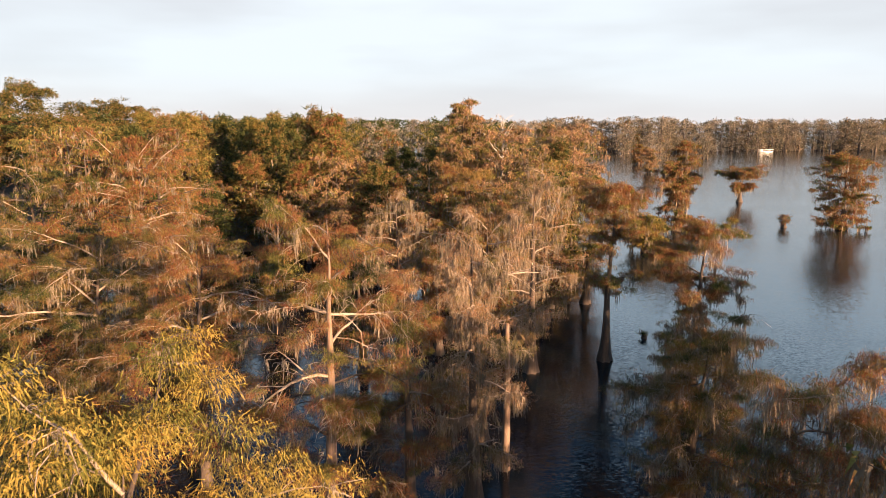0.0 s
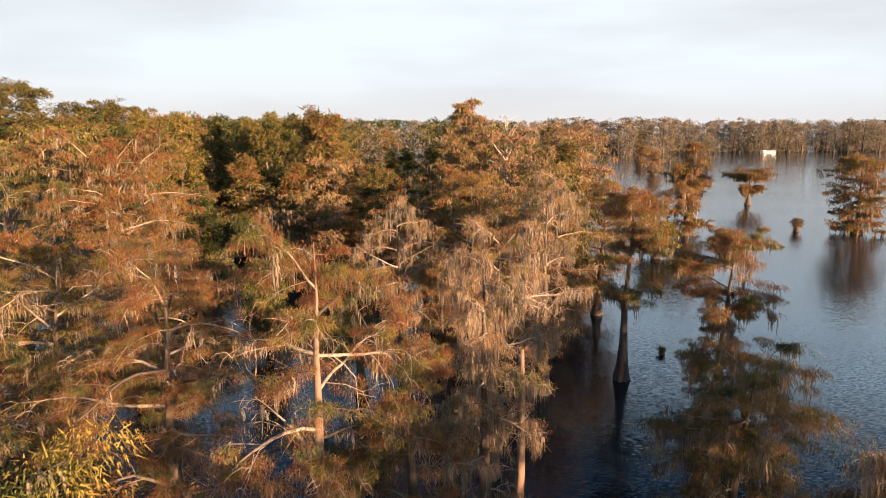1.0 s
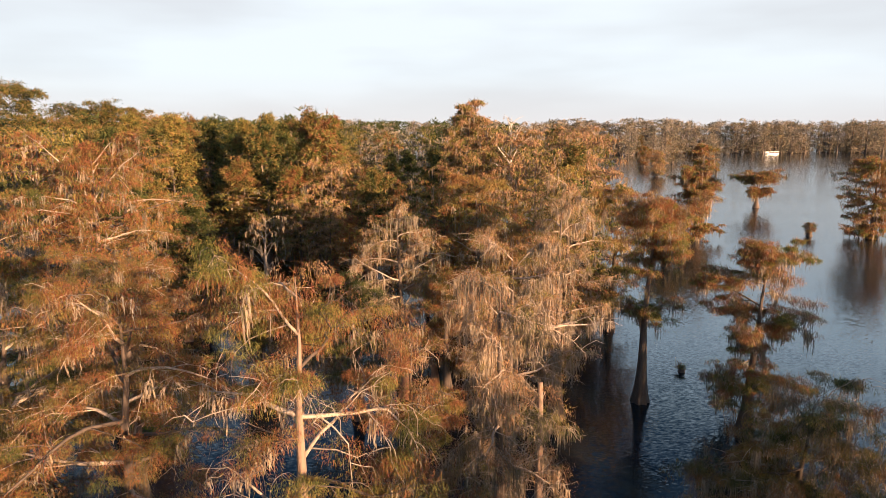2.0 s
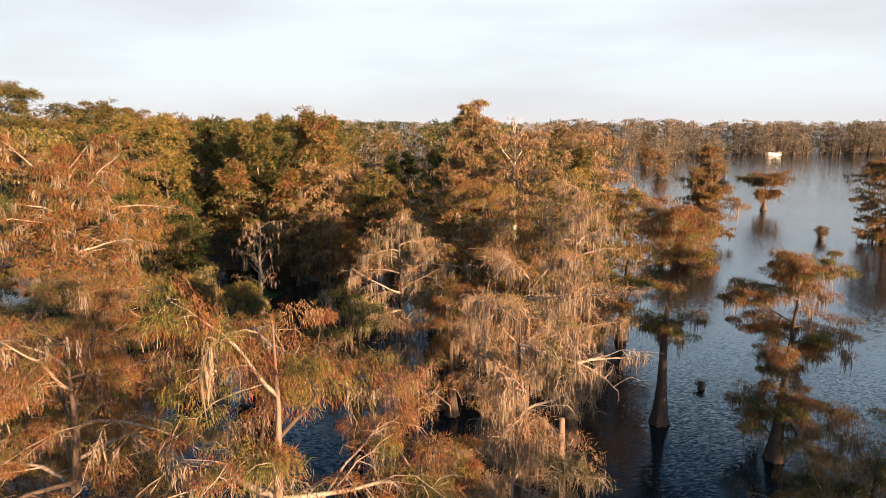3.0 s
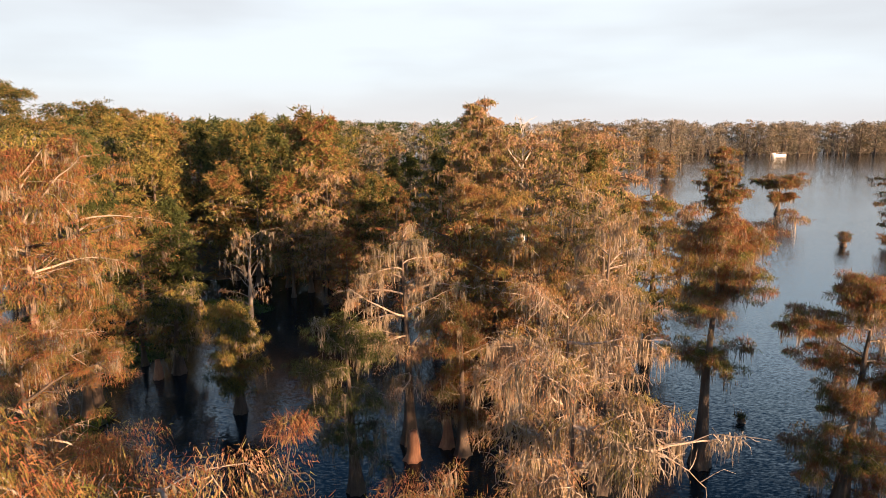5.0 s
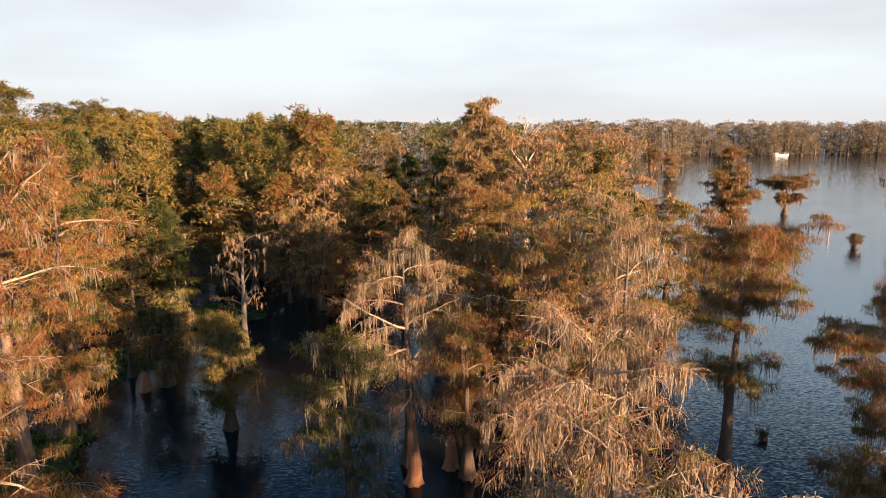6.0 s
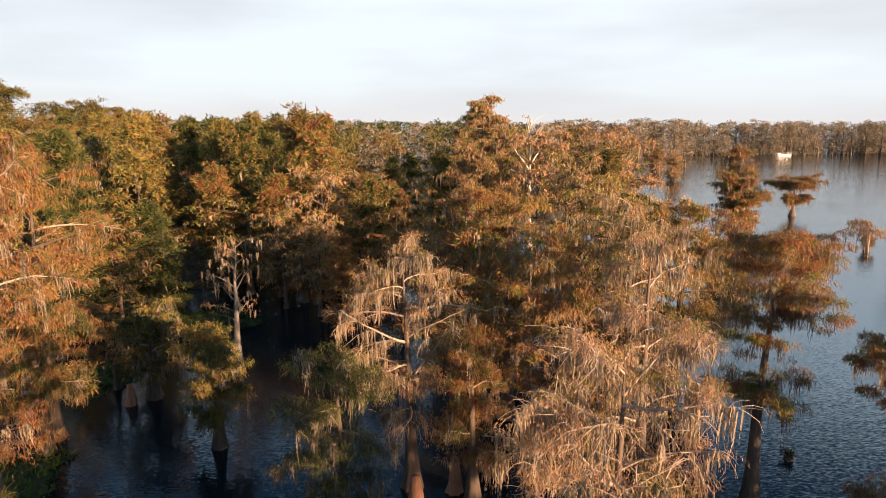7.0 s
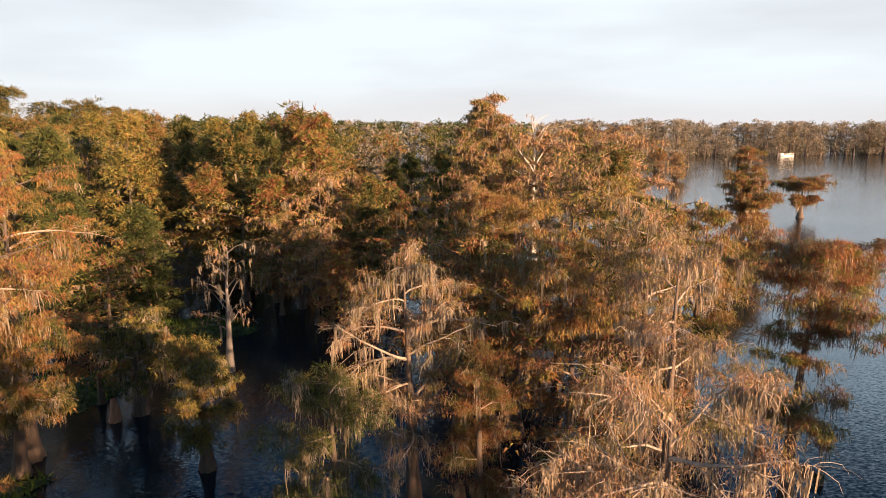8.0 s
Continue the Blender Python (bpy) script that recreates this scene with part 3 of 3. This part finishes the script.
def crown_kind(n, x, y):
    """Spray length, density, spray width and cushion size, by how near the flight passes."""
    thin = 0.45 if n in TAN_CROWNS else 1.0
    if y < 12:
        return dict(shape="dome", spray=0.13, dense=0.55, slim=0.062, pad=0.6, flatness=0.6, boughs=6)
    if n in CLOSE:
        return dict(spray=0.115, dense=0.42, slim=0.045, pad=0.42, boughs=7, mlen=0.6)
    if y < 32 and x > -17:
        return dict(spray=0.145, dense=0.4 * thin, slim=0.045, pad=0.44, boughs=7)
    if y < 45 and x > -8:
        return dict(spray=0.18, dense=(0.75 if x > 8 else 0.42) * thin, slim=0.055, pad=0.46)
    return dict(spray=0.25, dense=0.6 * thin, slim=0.075, pad=0.5)


count = 0
for side in (WEST, MIDDLE, EAST):
    for palette, rows in side.items():
        for x, y, top, rad, cb, mossy, lx, ly in rows:
            count += 1
            # darker swamp needles on 3, 7, 8 and 10 stand in for shade
            tree("cypress_tree", x, y, WORDS[palette], {3: "swamp", 4: "swamp", 7: "swamp", 10: "swamp", 11: "swamp", 12: "rust", 13: "amber", 14: "swamp", 21: "gold", 22: "gold", 27: "gold", 31: "swamp", 8: "swamp", 28: "rust"}.get(count, palette) , "cypresses of the swamp edge", seed=100 + count, height=top, radius=rad, base=cb, moss=mossy, lean=(lx, ly),
                 limbs=int(11 + rad * 2.8) + (12 if x > 8 else 4 if y < 12 else 0), trunk=0.16 + top * 0.012, ragged=0.45 if x > 8 else 0.3, extra=BARE_LIMBS.get(count, ()),
                 # 30: darker bark stands in for the shade on its trunk
                 skip=OPEN_SIDE.get(count), bark={30: DARKBARK, 9: LIGHTBARK, 12: LIGHTBARK}.get(count), tiers=LAYERS.get(count, ()), twigs=(6 if palette == "tan" else 4) if y < 32 else 2, **crown_kind(count, x, y))

# ---- cypresses standing out in the lake ----
LAKE_LAYERS = (((0.95, 3.0), (0.89, 4.6), (0.84, 3.8), (0.90, 3.0), (0.87, 4.4), (0.50, 1.9), (0.36, 1.7)), (), ((0.97, 2.8), (0.86, 4.2), (0.72, 4.6), (0.57, 4.6), (0.43, 4.5), (0.28, 4.3), (0.14, 3.4)),
               ((0.97, 1.5), (0.85, 2.5), (0.70, 3.2), (0.55, 2.3), (0.40, 2.2), (0.2, 2.5)), (), (), (), ())
LAKE = [(63.0, 134.0, 8.4, 6.2, 0.35, "umbrella", "mixed"), (54.5, 100.0, 2.3, 0.55, 0.45, "round", "rust"), (62.5, 98.0, 12.6, 4.6, 0.08, "dome", "mixed"),
        (36.0, 96.5, 10.8, 3.2, 0.15, "flat", "mixed"), (44.0, 116.0, 14.0, 2.6, 0.3, "flat", "mixed"),
        (26.0, 80.0, 5.4, 2.2, 0.2, "dome", "olive"), (70.0, 216.0, 9.0, 2.4, 0.1, "dome", "tan"), (82.0, 268.0, 9.0, 2.6, 0.1, "dome", "mixed")]
for i, (x, y, top, rad, cb, shape, palette) in enumerate(LAKE):
    tree("cypress_tree", x, y, "lone " + WORDS[palette], palette, "cypresses out in the lake", seed=300 + i, height=top, radius=rad, base=cb, shape=shape,
         limbs=int(12 + rad * 8), trunk=0.2 + top * 0.02, spray=0.31 if top > 4 else 0.17, slim=0.12, dense=0.8 if i == 2 else 0.65, moss=2.6 if top > 4 else 1.5, mlen=1.6 if top > 4 else 0.4, ragged=0.6, flare=2.6, pad=0.66 if top > 4 else 0.2, tiers=LAKE_LAYERS[i])

# ---- tall trees that stand over the woods ----
tree("cypress_tree", 2.4, 88.0, "tall pale-topped bald cypress rising above the woods", "tan", "tall trees over the woods", seed=401, height=20.0, radius=3.8, base=0.3, shape="round", limbs=46,
     trunk=0.5, spray=0.31, slim=0.12, dense=0.75, moss=2.0, mlen=1.4, ragged=0.3, pad=0.7)
tree("dead_tree", 9.0, 94.0, "bleached dead cypress with bare fan of branches", "tan", "tall trees over the woods", bark=DEAD, limb_bark=DEAD, seed=402, height=17.8, radius=4.5, base=0.45, shape="round",
     limbs=16, trunk=0.4, spray=0.39, dense=0.1, moss=0.3, bare=0.95, rise=0.6, thick=1.6)
tree("dead_tree", -16.0, 60.0, "grey leafless cypress with a few moss strands", "tan", "", bark=GREYBARK, limb_bark=GREYBARK, seed=403, height=9.4, radius=2.8, base=0.3, shape="round",
     limbs=16, trunk=0.28, spray=0.3, dense=0.2, moss=0.7, bare=0.7, rise=0.6, thick=1.0, flare=1.4)

# ---- middle distance: a few kinds of tree, repeated ----
KINDS, TALL = [], []
for i, (palette, shape, hh, rr, bs) in enumerate((("mixed", "flat", 14, 4.4, 0.35), ("rust", "flat", 13, 4.2, 0.3), ("tan", "flat", 14, 4.6, 0.35), ("olive", "flat", 13, 4.2, 0.3),
                                                  ("olive", "cone", 16, 3.6, 0.1), ("swamp", "cone", 15.5, 3.6, 0.1), ("green", "cone", 15, 3.6, 0.1), ("mixed", "cone", 16, 3.8, 0.1), ("swamp", "dome", 24, 7.6, 0.2))):
    KINDS.append(simple_tree("cypress_tree" if i < 8 else "oak_tree", (WORDS[palette] if i < 8 else "broad green oak in the woods"), palette, seed=500 + i, height=hh, radius=rr, base=bs, shape=shape,
                             limbs={"cone": 24, "dome": 40}.get(shape, 16), boughs=4, spray=0.7 if shape == "dome" else 0.46, slim=0.15 if shape == "dome" else 0.13, mlen=1.3, fall=0.7 if shape == "flat" else 0.2, dense={"cone": 0.75, "dome": 1.0}.get(shape, 0.75), moss=2.6 if palette == "tan" else 1.4 if shape == "flat" else 0.35, ragged=0.3, trunk=0.24, pad={"flat": 0.62, "cone": 0.8, "dome": 1.35}[shape], flatness=0.55 if shape == "flat" else 0.85, bark=None if i < 8 else DARKBARK))
    TALL.append(hh)
used = set()


def stand(kind, x, y, top, rng, wide=1.0):
    s = top / TALL[kind]
    m = Matrix.Translation((x, y, 0)) @ Matrix.Rotation(rng.uniform(0, 6.28), 4, "Z")
    if kind not in used:
        used.add(kind)
        c = KINDS[kind]
        c.matrix_basis = m
    else:
        c = copy_thing(KINDS[kind], m)
    c.scale = (s * wide, s * wide, s)
    return tagged(c, group="trees of the swamp woods")


def edge(y):
    """The lake's shore: the woods stand at smaller x."""
    return 13 + 0.2 * (y - 55)


taken = []


def free(x, y, gap):
    if any((x - a) ** 2 + (y - b) ** 2 < gap * gap for a, b in taken):
        return False
    taken.append((x, y))
    return True


def near_woods():
    rng = np.random.default_rng(7)
    # broad oaks on the rise far to the west
    for x, y, top, wide in ((-138, 214, 31.4, 1.0), (-124, 222, 24.6, 1.0), (-113, 222, 25.4, 1.0), (-103, 222, 22.6, 1.0), (-124, 170, 23, 1), (-112, 160, 19.5, 1), (-77, 180, 19, 1), (-92, 150, 19.5, 0.9), (-78, 140, 18.5, 0.9), (-66, 150, 18, 0.9), (-104, 140, 19.5, 0.9)):
        free(x, y, 5)
        stand(8, x, y, top + 0.8, rng, wide)
    for _ in range(3000):
        y = rng.uniform(52, 134)
        x = rng.uniform(-22 - 0.66 * (y - 40), edge(y))
        if -36 < x < -2 and y < 79 or (-30 < x < -10 and y < 60) or (abs(x - 0.5) < 6.5 and 70 < y < 96):
            continue
        if -4 < x < 12 and 48 < y < 72 and abs(0.64 * (y - 77) + 0.77 * (x + 14)) < 3.5:
            continue
        if not free(x, y, 4.9 + 0.018 * y):
            continue
        if x > -1 + 0.05 * y:
            kind, top = rng.choice([0, 2, 2, 3, 2, 5, 3]), rng.uniform(11.5, 14.2) + 3.2 * min(1, max(0, (y - 70) / 20))
        elif x > -0.2 * (y - 18) and y < 125:
            kind, top = rng.choice([4, 6, 7, 5, 6, 1]), rng.uniform(10.5, 12.5) + 0.03 * max(0, y - 80)
        elif x > -0.56 * (y - 18) and y < 125:
            kind, top = rng.choice([4, 4, 7, 7, 5, 5, 6]), rng.uniform(17.2, 19.0)
        else:
            kind, top = rng.choice([0, 3, 4, 6, 3, 8]), rng.uniform(14.0, 17.0) + max(0, (y - 110) * 0.04)
        stand(int(kind), x, y, top, rng, 0.95)


near_woods()


def unseen_shade_trees():
    """Unseen trees added behind and beside the flight, which shade the lower trunks."""
    rng = np.random.default_rng(31)
    for i, (x, y, top) in enumerate(((4.5, -4, 12.2), (12, -4, 13.5), (-3, -9, 13), (9, -12, 14.5), (17, -8, 15), (20, 3, 11.2), (27, -4, 15), (30, 18, 10), (23, 10, 10.4), (10.5, 7.5, 13), (34, 8, 13.5), (40, 16, 13), (38, -2, 15), (46, 6, 14), (44, 24, 12.5), (52, 14, 14), (33, 26, 10.5), (50, 26, 12.5))):
        stand(i % 3, x, y, top, rng, 1.2)


unseen_shade_trees()


# ---- far woods, too many to count ----
def far_woods():
    rng = np.random.default_rng(11)
    protos = []
    for i in range(5):
        tr, arms = grow(seed=700 + i, height=15, radius=5.0, base=0.07, shape=("flat", "flat", "cone", "round", "flat")[i], limbs=14, boughs=3, spray=0.9, dense=0.36, moss=0.06, mlen=1.6, slim=0.2, pad=1.1, flatness=0.6, ragged=0.5, fall=0.4)
        protos.append([o.arrays() for o in (tr, joined([a[1] for a in arms]), joined([a[2] for a in arms]))])
    soups = {k: Soup() for k in ("trunks", "mixed", "green", "far", "moss")}
    spots = []
    # behind the near woods, out to the horizon
    for _ in range(210):
        y = rng.uniform(150, 420)
        x = rng.uniform(-0.8 * y, min(0.85 * y, 32 + 0.14 * (y - 150) if y < 390 else 1e9))
        spots.append((x, y, rng.uniform(15, 19) + (rng.uniform(0, 4) if x < -80 else 0)))
    for _ in range(110):
        y = rng.uniform(300, 430)
        spots.append((rng.uniform(-0.42, 0.12) * y, y, rng.uniform(18.5, 21)))
    # the lake's far shore
    for i in range(250):
        x = 60 + 370 * (i + rng.random()) / 250
        spots.append((x, 374 + 0.12 * x + 12 * math.sin(x * 0.09) + 7 * math.sin(x * 0.23) + rng.exponential(34), rng.choice([15, 17.5, 19.5, 21]) + rng.uniform(-1, 1.5)))
    for i in range(80):
        x = 60 + 400 * (i + rng.random()) / 80
        spots.append((x, 440 + 0.12 * x + rng.uniform(0, 20), rng.uniform(17.5, 21)))
    # single cypresses in the water before that shore
    for _ in range(8):
        y = rng.uniform(250, 350)
        spots.append((rng.uniform(0.27, 0.44) * y, y, rng.uniform(9, 14)))
    # low growth under them
    for _ in range(220):
        x = rng.uniform(60, 430)
        spots.append((x, 374 + 0.12 * x + rng.uniform(0, 26), rng.uniform(6, 11)))
    for x, y, top in spots:
        k = rng.integers(0, 5)
        s = top / 15
        a = rng.uniform(0, 6.28)
        rot = np.array([[math.cos(a), -math.sin(a), 0], [math.sin(a), math.cos(a), 0], [0, 0, 1]])
        # the far tone carries distance haze in its leaf colour
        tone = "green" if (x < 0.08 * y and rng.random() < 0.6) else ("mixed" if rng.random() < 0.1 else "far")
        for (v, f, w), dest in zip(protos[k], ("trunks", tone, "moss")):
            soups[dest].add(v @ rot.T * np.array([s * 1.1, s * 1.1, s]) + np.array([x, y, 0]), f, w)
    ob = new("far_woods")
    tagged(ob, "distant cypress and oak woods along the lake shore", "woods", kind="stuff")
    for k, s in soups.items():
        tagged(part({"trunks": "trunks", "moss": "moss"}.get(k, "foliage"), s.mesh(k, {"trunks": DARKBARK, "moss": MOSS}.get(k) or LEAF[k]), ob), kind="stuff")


far_woods()


# ---- the wooded bank behind the inlet ----
def bank():
    rng = np.random.default_rng(41)
    n, m = 80, 40
    xs = np.linspace(-190, 6, n)
    front = 78 + 3.0 * np.sin(xs * 0.11) + 1.6 * np.sin(xs * 0.31 + 1) - np.clip((-30 - xs) * 0.35, 0, 26)
    rows = []
    for k in range(m):
        t = k / (m - 1)
        z = -0.25 + 0.75 * min(1.0, t * 9) ** 0.6
        rows.append(np.stack([xs, front + t * (300 - front), np.full(n, z) + rng.normal(0, 0.05, n) * (t > 0)], 1))
    i, j = np.meshgrid(np.arange(m - 1), np.arange(n - 1), indexing="ij")
    f = np.stack([i * n + j, i * n + j + 1, (i + 1) * n + j + 1, (i + 1) * n + j], -1).reshape(-1, 4)
    ob = new("ground", quads_mesh("ground", np.concatenate(rows), f, LITTER, True))
    tagged(ob, "low wooded bank of dark leaf litter and mud", "ground", kind="structure")


bank()


# ---- low growth round the inlet ----
def low_growth():
    rng = np.random.default_rng(23)
    for x, y, top in ((-28, 76, 7.5), (-20.5, 78, 10), (-9, 74, 7.5), (-5, 70, 8.0), (-2, 64, 8.5), (-27, 66, 7.0), (-29, 58, 8.0), (-14.5, 75, 7.5), (1.5, 58, 9.5), (-1.0, 52, 8.0), (5.5, 45, 8.0), (-22, 55, 6.0), (-17, 27, 7), (-22, 30, 7.5), (-12.5, 21, 6.5), (-27, 36, 8), (-9.5, 16, 6), (-20.5, 33, 6), (-30, 27, 8)):
        stand(int(rng.choice([0, 1, 3])), x, y, top, rng, 1.7)


low_growth()
# three kind 6 stands: shade of the inlet put into dark green needles
for place in ((7, -17.3, 77.0, 12.6), (2, -12.6, 76.4, 12.8), (5, -8.3, 75.0, 12.2), (5, -23.5, 80.0, 13.0), (6, -26.0, 70.0, 10.4), (6, -30.5, 65.0, 10.6), (6, -33.5, 73.0, 11.0), (2, -12.2, 70.5, 8.6), (2, -15.8, 73.0, 9.2), (7, -9.6, 66.5, 8.2)):
    stand(*place, np.random.default_rng(int(place[2])), 1.1)
tree("cypress_tree", -19.0, 53.6, "small shaded cypress hung with grey moss", "olive", "cypresses of the swamp edge", seed=411, height=6.6, radius=2.4, base=0.3, limbs=16, trunk=0.3, spray=0.29, slim=0.09, moss=1.8)


def uneven_mat(name, x, y, rx, ry, seed, material, label):
    """A low floating mat of water plants: an uneven cushion with small upright leaves."""
    rng = np.random.default_rng(seed)
    n, rings = 40, 6
    a = np.linspace(0, 2 * np.pi, n, endpoint=False)
    wob = 1 + 0.22 * np.sin(2 * a + seed) + 0.14 * np.sin(5 * a + 2 * seed) + rng.normal(0, 0.05, n)
    rows = [np.stack([rx * wob * q * np.cos(a), ry * wob * q * np.sin(a), 0.10 * (1 - q ** 3) - 0.03 * q + rng.normal(0, 0.012, n)], 1) for q in np.linspace(0.02, 1, rings)]
    i, j = np.meshgrid(np.arange(rings - 1), np.arange(n), indexing="ij")
    f = np.stack([i * n + j, i * n + (j + 1) % n, (i + 1) * n + (j + 1) % n, (i + 1) * n + j], -1).reshape(-1, 4)
    ob = new(name)
    ob.location = (x, y, 0)
    tagged(ob, label, "water plants")
    part("mat", quads_mesh("mat", np.concatenate(rows), f[:, ::-1], material, True), ob)
    s, k = Soup(), int(140 * rx * ry)
    q, th = np.sqrt(rng.uniform(0, 0.95, k)), rng.uniform(0, 2 * np.pi, k)
    wk = np.interp(th, np.append(a, 2 * np.pi), np.append(wob, wob[0]))
    p = np.stack([rx * wk * q * np.cos(th), ry * wk * q * np.sin(th), np.full(k, 0.04)], 1)
    sprays(s, rng, p, rng.normal(0, 0.8, (k, 3)) + np.array([0, 0, 0.9]), 0.22, 0.06)
    tagged(part("leaves", s.mesh("leaves", LEAF["mat"]), ob), kind="stuff")


for i, (x, y, rx, ry) in enumerate(((-23.0, 68.5, 5.0, 4.6), (-23.0, 44.0, 3.5, 4.0), (-17.5, 39.5, 2.2, 2.0), (-24.5, 57.0, 3.5, 3.0))):
    uneven_mat("water_plant_mat", x, y, rx, ry, i + 1, MAT, "bright green floating mat of water plants on dark water")


# ---- stumps, knees, boat ----
def stump(name, x, y, height, radius, seed, label, tuft=True, bark=None):
    rng = np.random.default_rng(seed)
    ob = new(name)
    ob.location = (x, y, 0)
    tagged(ob, label, "stump")
    s = Soup()
    u = np.linspace(0, 1, 8)
    pts = np.stack([0.06 * np.sin(3 * u), 0.04 * u, -0.2 + u * (height + 0.2)], 1)
    pts = np.concatenate([pts, pts[-1:] + np.array([[0.0, 0.0, 0.02]]), pts[-1:] - np.array([[0, 0, 0.05]])])
    rad = np.append(radius * (1.0 - 0.62 * u ** 0.7), [radius * 0.2, 0.01])
    tube(s, pts, rad * (1 + rng.normal(0, 0.04, len(rad))), 14, 0.15)
    part("bole", s.mesh("bole", bark or BARK, True), ob)
    if tuft:
        g = Soup()
        k = 160
        p = np.concatenate([rng.normal(0, radius * 0.45, (k, 2)), np.full((k, 1), height * 0.75)], 1)
        sprays(g, rng, p, rng.normal(0, 0.5, (k, 3)) + np.array([0, 0, 0.8]), 0.28, 0.02)
        tagged(part("grass_tuft", g.mesh("grass_tuft", LEAF["rust"]), ob, "dry grass tuft growing on the stump"), kind="stuff")


stump("cypress_stump", 15.4, 46.4, 0.38, 0.34, 1, "dark rotten cypress stump with a grass tuft, in the water", True, DARKBARK)
stump("cypress_stump", 2.9, 27.4, 7.2, 0.24, 3, "tall broken cypress snag with pale wood", False, LIGHTBARK)
for i, (x, y, h, r) in enumerate(((-20.0, 52.6, 1.3, 0.4), (-2.8, 42.3, 1.5, 0.5), (-1.1, 43.6, 1.6, 0.45))):
    stump("cypress_stump", x, y, h, r, 5 + i, "reddish broken cypress stump standing in water", False, REDBARK)


def box(s, x0, x1, y0, y1, z0, z1):
    v = np.array([[x, y, z] for z in (z0, z1) for x, y in ((x0, y0), (x1, y0), (x1, y1), (x0, y1))], float)
    s.add(v, np.array([[3, 2, 1, 0], [4, 5, 6, 7], [0, 1, 5, 4], [1, 2, 6, 5], [2, 3, 7, 6], [3, 0, 4, 7]]))


def houseboat(x, y, turn):
    ob = new("tour_boat")
    ob.matrix_basis = Matrix.Translation((x, y, 0)) @ Matrix.Rotation(radians(turn), 4, "Z")
    tagged(ob, "white flat-roofed pontoon tour boat lying on the lake", "boat")
    def piece(name, dims, mat, label=""):
        s = Soup()
        box(s, *dims)
        return part(name, s.mesh(name, mat), ob, label)
    for yy in (-1.3, 1.3):
        s = Soup()
        u = np.linspace(-4.4, 4.4, 9)
        tube(s, np.stack([u, np.full(9, yy), np.full(9, 0.2)], 1), 0.38 * np.array([0.1, 0.8, 1, 1, 1, 1, 1, 0.8, 0.1]), 10)
        part("pontoon", s.mesh("pontoon", METAL, True), ob)
    piece("deck", (-4.2, 4.2, -1.7, 1.7, 0.5, 0.66), WHITE)
    piece("side_panel", (-4.0, 4.0, -1.70, -1.62, 0.66, 1.15), WHITE, "white rail panel")
    piece("side_panel", (-4.0, 4.0, 1.62, 1.70, 0.66, 1.15), WHITE, "white rail panel")
    piece("roof", (-4.3, 4.3, -1.8, 1.8, 2.35, 2.5), WHITE)
    piece("cabin", (-3.9, -1.8, -1.3, 1.3, 0.66, 2.33), WHITE)
    piece("bench", (-1.2, 3.4, -0.5, 0.5, 0.66, 1.15), DARKPAINT, "dark seat bench")
    for xx in (-4.0, -1.3, 1.3, 4.0):
        for yy in (-1.62, 1.62):
            s = Soup()
            tube(s, [[xx, yy, 0.6], [xx, yy, 1.7], [xx, yy, 2.36]], [0.045] * 3, 8)
            part("roof_post", s.mesh("roof_post", METAL, True), ob)
    return ob


houseboat(197.0, 392.0, 8).scale = (1.08, 1.1, 0.66)
